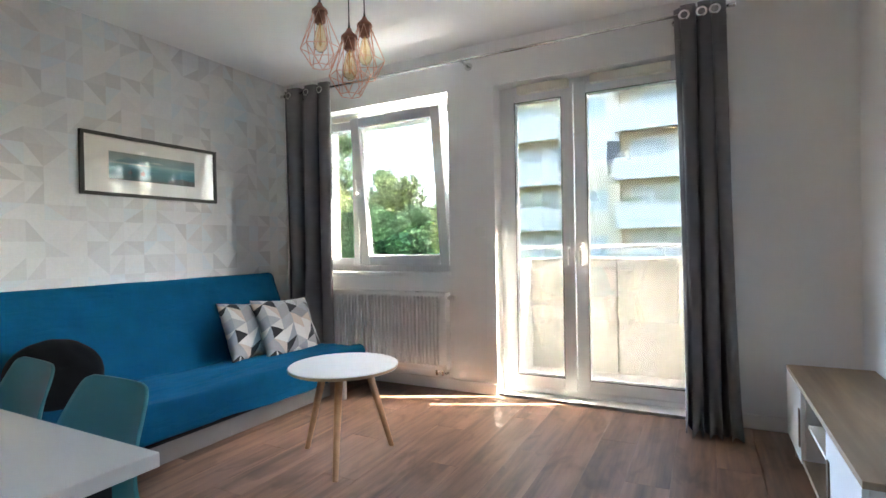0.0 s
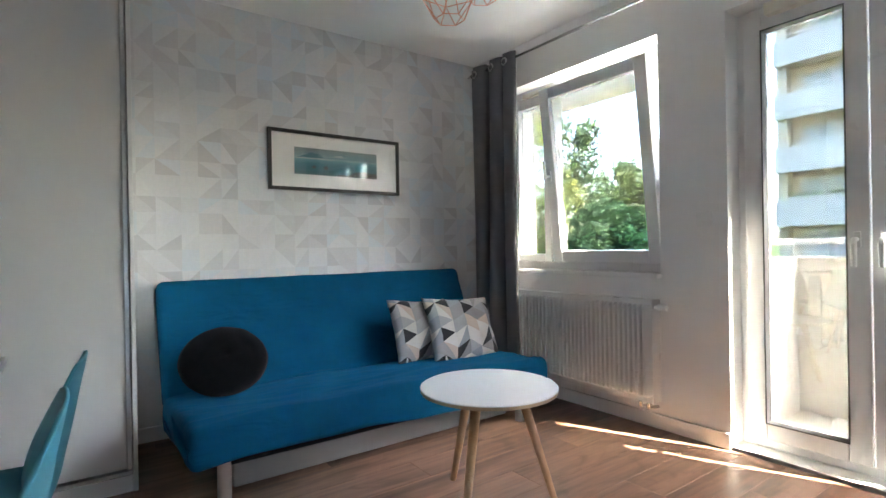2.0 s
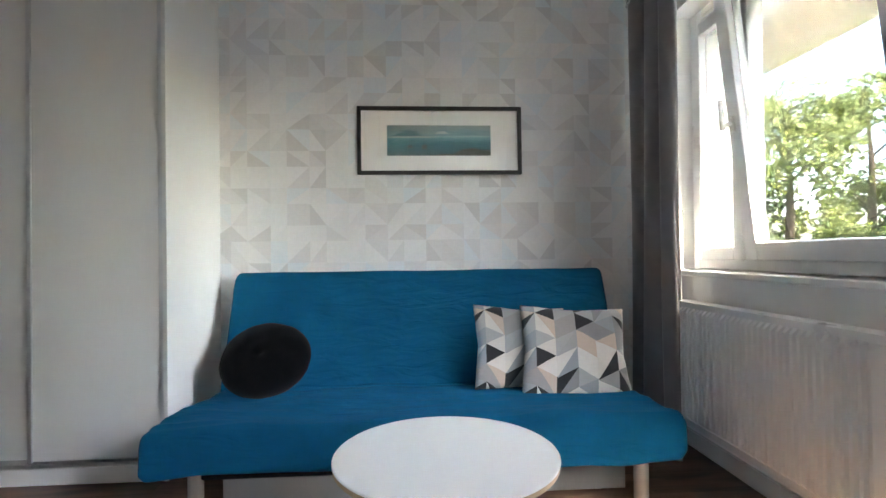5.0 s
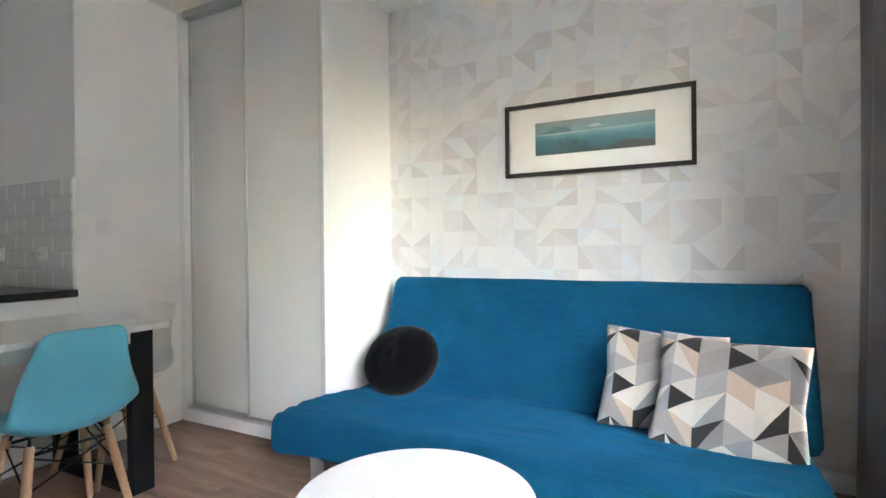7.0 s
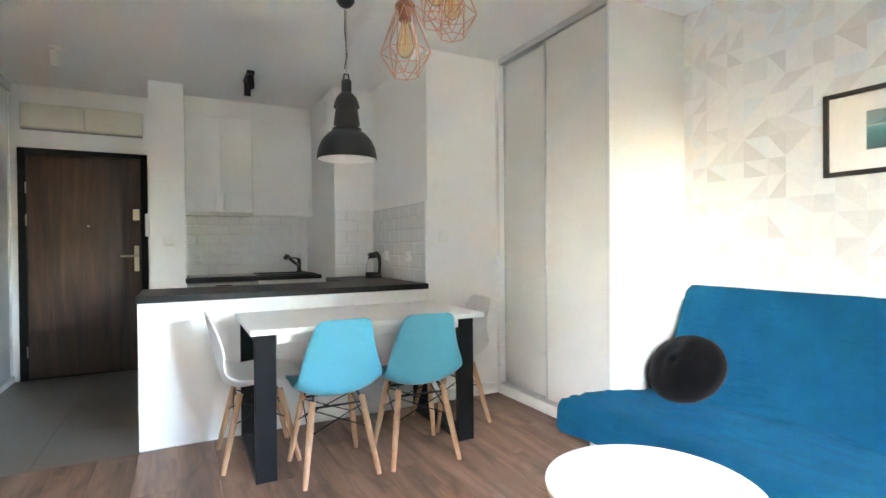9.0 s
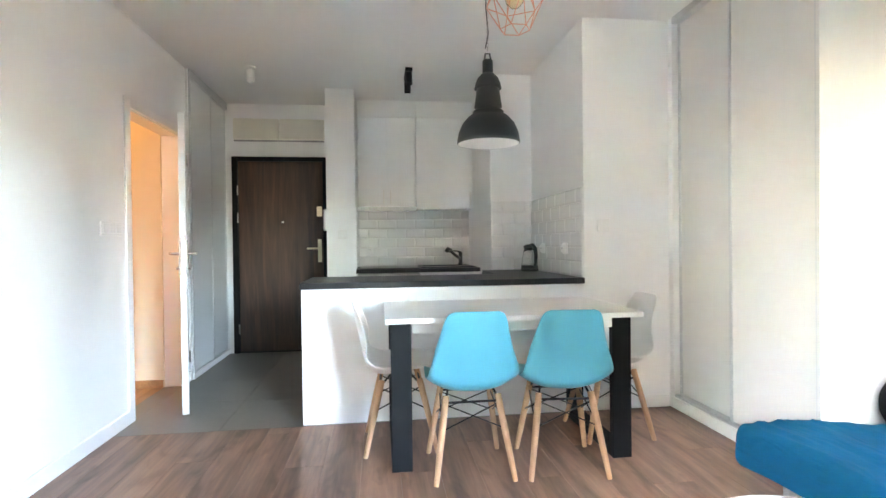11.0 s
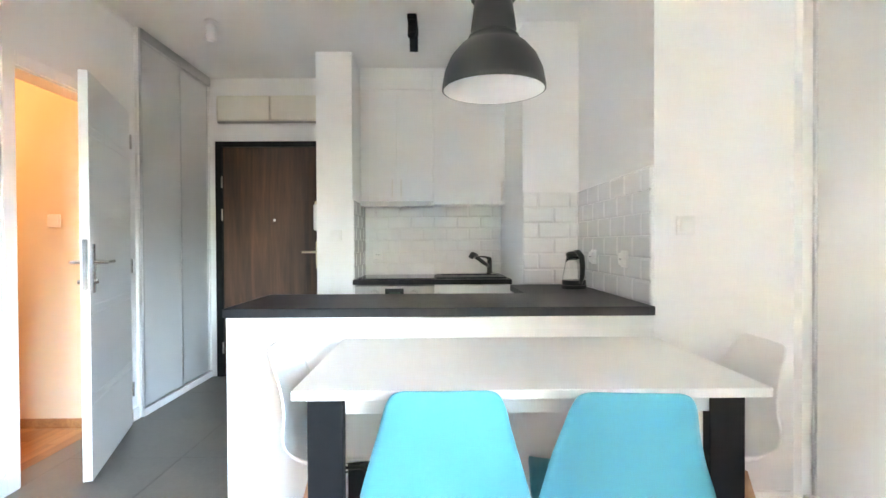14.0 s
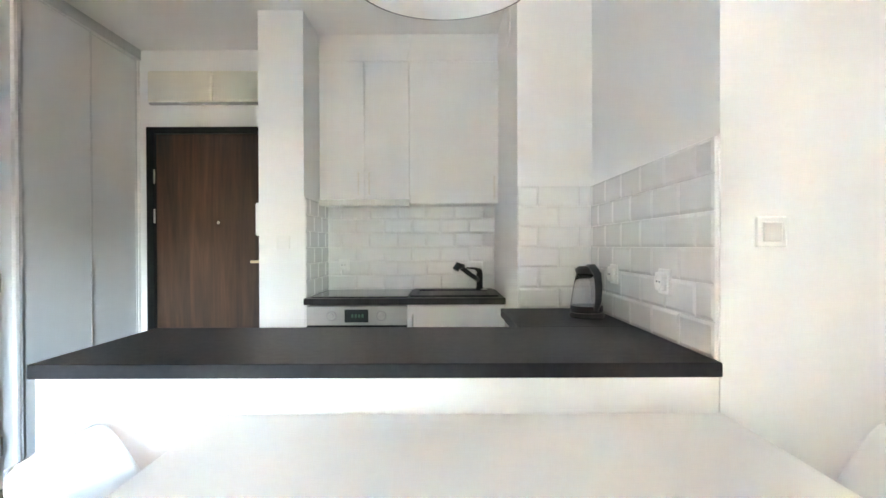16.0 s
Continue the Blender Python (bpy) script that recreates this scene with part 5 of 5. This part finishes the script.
for y, z, h in ((-0.090, -0.050, 0.055), (-0.175, -0.045, 0.035)):
    patch("boat", [(y - 0.014, z), (y + 0.012, z), (y + 0.015, z + h * 0.4), (y + 0.004, z + h * 0.45), (y + 0.001, z + h), (y - 0.003, z + h * 0.45), (y - 0.017, z + h * 0.4)], ROCK, 0.0120)
boxes("glazing", [((0.016, -PW / 2 + 0.02, -PH / 2 + 0.02), (0.018, PW / 2 - 0.02, PH / 2 - 0.02))], glass("picture_glass"), pic).visible_shadow = False


# ---- dining table and chairs ----
dt = thing("dining_table", "white dining table on black flat steel frame legs", "dining table", pose(0, 0, 0))
TX0, TX1, TY0, TY1, TZ = -2.178, -0.894, -0.070, 0.676, 0.755
boxes("top", [((TX0, TY0, TZ - 0.026), (TX1, TY1, TZ))], GLOSSW, dt, bevel=0.002)
for y in (TY1 - 0.09, TY0 + 0.07):
    boxes("apron", [((TX0 + 0.13, y, TZ - 0.085), (TX1 - 0.13, y + 0.02, TZ - 0.027))], GLOSSW, dt, bevel=0.002)
for x in (TX0 + 0.085, TX1 - 0.075):
    boxes("leg_frame", [((x - 0.05, 0.57, 0.0), (x + 0.05, 0.61, TZ - 0.027)), ((x - 0.05, -0.05, 0.0), (x + 0.05, -0.01, TZ - 0.027)), ((x - 0.0495, -0.01, 0.0), (x + 0.0495, 0.57, 0.04)), ((x - 0.0495, -0.01, TZ - 0.067), (x + 0.0495, 0.57, TZ - 0.0275))], BLACKM, dt, bevel=0.003)

PROFILE = [(0.245, 0.400, 0.185), (0.240, 0.427, 0.208), (0.20, 0.442, 0.220), (0.11, 0.434, 0.228), (0.0, 0.412, 0.234), (-0.10, 0.407, 0.238), (-0.165, 0.436, 0.231), (-0.205, 0.49, 0.221), (-0.233, 0.57, 0.203), (-0.260, 0.65, 0.185), (-0.283, 0.73, 0.167), (-0.300, 0.785, 0.150), (-0.308, 0.810, 0.132), (-0.311, 0.819, 0.104)]


def profile_at(u):
    s = u * (len(PROFILE) - 1)
    k = min(int(s), len(PROFILE) - 2)
    p = [PROFILE[max(0, min(len(PROFILE) - 1, k + o))] for o in (-1, 0, 1, 2)]
    f = s - k
    return [0.5 * (2 * b + (c - a) * f + (2 * a - 5 * b + 4 * c - d) * f * f + (3 * b - a - 3 * c + d) * f ** 3) for a, b, c, d in zip(*p)]


def chair(label, mat):
    """A moulded shell seat on four dowel legs braced with black wire."""
    c = thing("dining_chair", label, "chair", Matrix(), "chairs round the dining table")

    def f(u, v):
        y, z, w = profile_at(u)
        z = z if z < 0.45 else 0.45 + (z - 0.45) * 0.952
        s = 2 * v - 1
        y = y if y > -0.165 else -0.165 + (y + 0.165) * 0.62
        back = max(0, min(1, (z - 0.45) / 0.25)) if y < -0.05 else 0
        curl = abs(s) ** 2.4
        seat_up = 0.068 * curl * (1 - back) * min(1, max(0.15, (0.26 - y) / 0.25))
        return (0.95 * w * s * (1 - 0.03 * curl), y + back * 0.070 * curl * max(0.1, 1 - max(0, z - 0.56) / 0.27), z + seat_up)

    bm = bmesh.new()
    sheet(bm, 40, 24, f)
    part("seat_shell", bm, mat, c, smooth=True, solid=0.007, bevel=0.0)
    for sx in (-1, 1):
        for sy in (-1, 1):
            bm = bmesh.new()
            top, foot = Vector((0.125 * sx, 0.10 * sy, 0.385)), Vector((0.185 * sx, 0.19 * sy, 0.0))
            tube(bm, [tuple(foot), tuple(foot.lerp(top, 0.03)), tuple(foot.lerp(top, 0.6)), tuple(top)], [0.011, 0.0125, 0.0165, 0.0165], 14)
            part("leg", bm, BEECH, c, smooth=True)
    bm = bmesh.new()
    at_ = lambda sx, sy, k: tuple(Vector((0.185 * sx, 0.19 * sy, 0)).lerp(Vector((0.125 * sx, 0.10 * sy, 0.385)), k))
    for sx in (-1, 1):
        tube(bm, [at_(sx, -1, 0.92), (0.11 * sx, -0.06, 0.405), (0.11 * sx, 0.06, 0.405), at_(sx, 1, 0.92)], 0.006, 8)
        tube(bm, [at_(sx, -1, 0.60), at_(sx, 1, 0.90)], 0.0035, 6)
        tube(bm, [at_(sx, -1, 0.90), at_(sx, 1, 0.60)], 0.0035, 6)
    for sy in (-1, 1):
        tube(bm, [at_(-1, sy, 0.92), at_(1, sy, 0.92)], 0.006, 8)
        tube(bm, [at_(-1, sy, 0.60), at_(1, sy, 0.90)], 0.0035, 6)
        tube(bm, [at_(-1, sy, 0.90), at_(1, sy, 0.60)], 0.0035, 6)
    part("wire_brace", bm, BLACKM, c, smooth=True)
    return c


blue = chair("turquoise plastic shell chair on beech dowel legs", CYAN)
blue.matrix_basis = pose(-1.300, 0.588, 0, 0, 0, 180)
copy_thing(blue, pose(-1.757, 0.617, 0, 0, 0, 175))
white = chair("white plastic shell chair on beech dowel legs", WHITEP)
white.matrix_basis = pose(-0.975, 0.235, 0, 0, 0, 90)
copy_thing(white, pose(-2.185, 0.235, 0, 0, 0, -90))

# ---- pendant lamps ----
pend = thing("pendant_lamp", "dark grey industrial metal pendant above the dining table", "pendant lamp", pose(-1.474, 0.32, ZC))
Z0 = 1.652 - ZC
bm = bmesh.new()
lathe(bm, [(0, 0), (0.05, 0), (0.052, -0.01), (0.035, -0.032), (0.012, -0.045), (0, -0.046)], 32)
part("ceiling_rose", bm, SHADE, pend, smooth=True)
bm = bmesh.new()
tube(bm, [(0.004, 0, -0.04), (0.008, 0.004, -0.18), (-0.006, 0.0, -0.32), (0.012, 0.0, -0.40)], 0.003, 8)
part("cable", bm, BLACKP, pend, smooth=True)
bm = bmesh.new()
zc = -0.05
k = 0
while zc > Z0 + 0.52:
    ring_ = [(0.0065 * math.cos(a), 0, zc - 0.011 + 0.013 * math.sin(a)) for a in (2 * math.pi * j / 10 for j in range(11))]
    if k % 2:
        ring_ = [(0, x, z) for x, _, z in ring_]
    tube(bm, ring_, 0.0016, 5, False)
    zc -= 0.020
    k += 1
part("chain", bm, CHROME, pend)
bm = bmesh.new()
lathe(bm, [(0.168, Z0), (0.1725, Z0 + 0.002), (0.171, Z0 + 0.02), (0.163, Z0 + 0.062), (0.143, Z0 + 0.108), (0.112, Z0 + 0.145), (0.082, Z0 + 0.165), (0.082, Z0 + 0.172)], 56)
lathe(bm, [(0.083, Z0 + 0.170), (0.085, Z0 + 0.174), (0.083, Z0 + 0.178), (0.062, Z0 + 0.183), (0.064, Z0 + 0.192), (0.076, Z0 + 0.20), (0.062, Z0 + 0.30), (0.060, Z0 + 0.302)], 48)
lathe(bm, [(0.072, Z0 + 0.300), (0.075, Z0 + 0.304), (0.073, Z0 + 0.31), (0.068, Z0 + 0.332), (0.055, Z0 + 0.362), (0.034, Z0 + 0.384), (0.028, Z0 + 0.388)], 48)
lathe(bm, [(0.028, Z0 + 0.386), (0.029, Z0 + 0.40), (0.029, Z0 + 0.455), (0.024, Z0 + 0.460), (0.0, Z0 + 0.462)], 28)
tube(bm, [(-0.018, 0, Z0 + 0.46), (-0.012, 0, Z0 + 0.495), (0.012, 0, Z0 + 0.495), (0.018, 0, Z0 + 0.46)], 0.005, 8)
part("shade", bm, SHADE, pend, smooth=True)
bm = bmesh.new()
lathe(bm, [(0.1675, Z0 + 0.001), (0.166, Z0 + 0.02), (0.158, Z0 + 0.060), (0.139, Z0 + 0.105), (0.108, Z0 + 0.141), (0.06, Z0 + 0.16), (0.0, Z0 + 0.162)], 56)
part("inner_reflector", bm, GLOSSW, pend, smooth=True, label="white enamel inside")
bm = bmesh.new()
lathe(bm, [(0.0, Z0 + 0.06), (0.022, Z0 + 0.066), (0.030, Z0 + 0.085), (0.028, Z0 + 0.11), (0.016, Z0 + 0.135), (0.016, Z0 + 0.16)], 24)
part("bulb", bm, surface("opal_bulb", (0.82, 0.82, 0.80), 0.3, bump=0), pend, smooth=True)


def cage_lamp(x, y, bottom):
    """A faceted wire cage round a filament bulb, hung on a cord."""
    c = thing("cage_pendant", "copper wire cage pendant with filament bulb", "pendant lamp", pose(x, y, bottom) @ Matrix.Scale(0.86, 4), "three copper cage pendants")
    lev = [(0.0, 0.048, 0.0), (0.085, 0.094, 0.5), (0.255, 0.030, 0.0)]
    pts = [[(r * math.cos(2 * math.pi * (j + o) / 6), r * math.sin(2 * math.pi * (j + o) / 6), z) for j in range(6)] for z, r, o in lev]
    bm = bmesh.new()
    for j in range(6):
        k = (j + 1) % 6
        for a, b in ((pts[0][j], pts[0][k]), (pts[1][j], pts[1][k]), (pts[0][j], pts[1][j]), (pts[0][k], pts[1][j]), (pts[1][j], pts[2][j]), (pts[1][j], pts[2][k])):
            tube(bm, [a, b], 0.0016, 6)
    part("cage", bm, COPPER, c, smooth=True)
    bm = bmesh.new()
    lathe(bm, [(0.0, 0.298), (0.010, 0.297), (0.014, 0.285), (0.036, 0.262), (0.037, 0.252), (0.024, 0.250), (0.024, 0.205), (0.018, 0.20), (0, 0.20)], 28)
    part("holder", bm, surface("copper_cap", (0.42, 0.20, 0.145), 0.45, 0.6, vary=0.08, bump=0.05), c)
    bm = bmesh.new()
    lathe(bm, [(0, 0.068), (0.012, 0.070), (0.027, 0.085), (0.032, 0.105), (0.026, 0.145), (0.014, 0.19), (0.0135, 0.205)], 28)
    part("bulb", bm, AMBER, c, smooth=True, solid=0.001).visible_shadow = False
    bm = bmesh.new()
    for j in range(6):
        a = 2 * math.pi * j / 6
        tube(bm, [(0.006 * math.cos(a), 0.006 * math.sin(a), 0.10), (0.010 * math.cos(a), 0.010 * math.sin(a), 0.155)], 0.0007, 5)
    tube(bm, [(0, 0, 0.095), (0, 0, 0.20)], 0.003, 8)
    part("filament", bm, surface("filament_wire", (0.75, 0.48, 0.22), 0.4, 0.5, bump=0), c)
    bm = bmesh.new()
    top = (ZC - bottom) / 0.86
    tube(bm, [(0, 0, 0.29), (0, 0, 0.33), (0, 0, top - 0.05), (0, 0, top)], [0.006, 0.003, 0.003, 0.003], 8)
    lathe(bm, [(0, top), (0.03, top), (0.03, top - 0.012), (0.01, top - 0.02), (0, top - 0.02)], 20)
    part("cord", bm, BLACKP, c, smooth=False)


cage_lamp(-1.25, 1.70, 1.69)
cage_lamp(-1.41, 1.72, 1.835)
cage_lamp(-1.285, 1.85, 1.80)

# ---- television bench ----
tv = thing("tv_bench", "white television bench with pale oak top", "tv bench", pose(0.328, 1.85, 0))
TL, TD = 1.44, XE - 0.328 - 0.016
boxes("top", [((-0.006, -0.006, 0.428), (TD, TL, 0.45))], OAK, tv, bevel=0.002)
boxes("body", [((0.012, 0, 0.095), (TD, 0.018, 0.427)), ((0.012, TL - 0.024, 0.095), (TD, TL - 0.006, 0.427)), ((TD - 0.01, 0.018, 0.095), (TD, TL - 0.024, 0.427)), ((0.012, 0.46, 0.118), (TD - 0.011, 0.476, 0.427)), ((0.012, 0.99, 0.118), (TD - 0.011, 1.006, 0.427)), ((0.02, 0.477, 0.265), (TD - 0.011, 0.989, 0.28))], GLOSSW, tv, bevel=0.0015)
boxes("bottom", [((0.0, 0.0185, 0.095), (TD - 0.011, TL - 0.0245, 0.1175))], OAK, tv, bevel=0.0015)
for a, b, hy in ((0.0, 0.468, 0.43), (0.998, TL - 0.006, 1.035)):
    boxes("door", [((-0.006, a + 0.002, 0.10), (0.011, b - 0.002, 0.426))], GLOSSW, tv, bevel=0.0015)
    boxes("handle", [((-0.012, hy - 0.028, 0.17), (-0.0065, hy + 0.0, 0.34))], HANDLEW, tv, bevel=0.002)
for x in (0.03, TD - 0.04):
    for y in (0.06, TL - 0.08):
        bm = bmesh.new()
        tube(bm, [(x, y, 0.0), (x, y, 0.095)], [0.012, 0.018], 14)
        part("leg", bm, BEECH, tv, smooth=True)

# ---- floor boards and tiles ----
rnd = random.Random(11)


def planks(parent, x0, x1, y0, y1, width, length, mat, along="x"):
    meshes = {}

    def piece(a0, a1, b0, b1):
        key = (round(a1 - a0, 3), round(b1 - b0, 3))
        if key not in meshes:
            bm = bmesh.new()
            g_ = 0.0003
            lx, ly = (key[0], key[1]) if along == "x" else (key[1], key[0])
            box(bm, (g_, g_, -0.008), (lx - g_, ly - g_, 0.0))
            bmesh.ops.bevel(bm, geom=[e for e in bm.edges if all(abs(v.co.z) < 1e-6 for v in e.verts)], offset=0.0008, segments=1, affect="EDGES")
            bmesh.ops.recalc_face_normals(bm, faces=bm.faces)
            me = bpy.data.meshes.new("plank")
            bm.to_mesh(me)
            bm.free()
            me.materials.append(mat)
            meshes[key] = me
        ob = new("plank", meshes[key])
        ob.parent = parent
        ob.location = (a0, b0, 0) if along == "x" else (b0, a0, 0)

    A0, A1, B0, B1 = (x0, x1, y0, y1) if along == "x" else (y0, y1, x0, x1)
    b, k = B0, 0
    while b < B1 - 1e-4:
        e = min(B1, b + width)
        a = A0 - length * ((k * 0.37) % 1)
        while a < A1 - 1e-4:
            piece(max(A0, a), min(A1, a + length), b, e)
            a += length
        b, k = e, k + 1


planks(floor, XW, XE, -0.105, YN, 0.19, 1.285, PLANK, "y")
planks(side_floor, XE + 0.135, 2.6, -1.17, 0.5, 0.07, 0.42, PARQ, "y")


def tiles(parent, name, origin, ua, va, nrm, W, H, tw, th, mat, depth=0.008, bev=0.010, gap=0.002, off=0.5):
    """Tiles with a sloped edge in running bond on a W x H field."""
    origin, ua, va, nrm = Vector(origin), Vector(ua), Vector(va), Vector(nrm)
    cache = {}
    r, v = 0, 0.0
    while v < H - 0.004:
        h = min(th, H - v)
        u = -tw * off if r % 2 else 0.0
        while u < W - 0.004:
            u0, u1 = max(0, u), min(W, u + tw)
            if u1 - u0 > 0.006:
                key = (round(u1 - u0, 3), round(h, 3))
                if key not in cache:
                    bm = bmesh.new()
                    w_, h_ = key[0] - gap, key[1] - gap
                    bb = min(bev, w_ * 0.3, h_ * 0.3)
                    lo = [bm.verts.new((x, y, 0)) for x, y in ((0, 0), (w_, 0), (w_, h_), (0, h_))]
                    md = [bm.verts.new((x, y, depth * 0.45)) for x, y in ((0, 0), (w_, 0), (w_, h_), (0, h_))]
                    hi = [bm.verts.new((x, y, depth)) for x, y in ((bb, bb), (w_ - bb, bb), (w_ - bb, h_ - bb), (bb, h_ - bb))]
                    for ra, rb in ((lo, md), (md, hi)):
                        for j in range(4):
                            bm.faces.new((ra[j], ra[(j + 1) % 4], rb[(j + 1) % 4], rb[j]))
                    bm.faces.new(hi)
                    me = bpy.data.meshes.new(name)
                    bm.to_mesh(me)
                    bm.free()
                    me.materials.append(mat)
                    cache[key] = me
                ob = new(name, cache[key])
                ob.parent = parent
                p = origin + ua * (u0 + gap / 2) + va * (v + gap / 2)
                ob.matrix_basis = Matrix(((ua.x, va.x, nrm.x, p.x), (ua.y, va.y, nrm.y, p.y), (ua.z, va.z, nrm.z, p.z), (0, 0, 0, 1)))
            u += tw
        v += th
        r += 1


tiles(floor, "floor_tile", (XE, -0.109, -0.008), (-1, 0, 0), (0, -1, 0), (0, 0, 1), XE - XT, -0.109 - YK, 0.6, 0.6, TILEF, depth=0.0075, bev=0.0006, gap=0.0012, off=0.0)
TZ0, TH = 0.8765, 0.595
splash = structure(boxes("backsplash", [((-0.647, YK, TZ0), (XD, YK + 0.004, TZ0 + TH)), ((XT, YD, TZ0), (XT + 0.004, YS - 0.01, TZ0 + TH)), ((XT + 0.004, YD, TZ0), (XD, YD + 0.004, TZ0 + TH)), ((-0.651, YK + 0.004, TZ0), (-0.647, -1.782, TZ0 + TH))], GROUT), "white bevelled metro tile splashback", "splashback")
tiles(splash, "tile", (-0.651, YK + 0.004, TZ0), (-1, 0, 0), (0, 0, 1), (0, 1, 0), -0.651 - XD, TH, 0.2, 0.0991, TILEM)
tiles(splash, "tile", (XT + 0.004, YS - 0.012, TZ0), (0, -1, 0), (0, 0, 1), (1, 0, 0), YS - 0.012 - YD - 0.004, TH, 0.2, 0.0991, TILEM)
tiles(splash, "tile", (XD, YD + 0.004, TZ0), (-1, 0, 0), (0, 0, 1), (0, 1, 0), XD - XT - 0.012, TH, 0.2, 0.0991, TILEM)
tiles(splash, "tile", (-0.651, YK + 0.012, TZ0), (0, 1, 0), (0, 0, 1), (-1, 0, 0), -1.782 - YK - 0.012, TH, 0.2, 0.0991, TILEM)
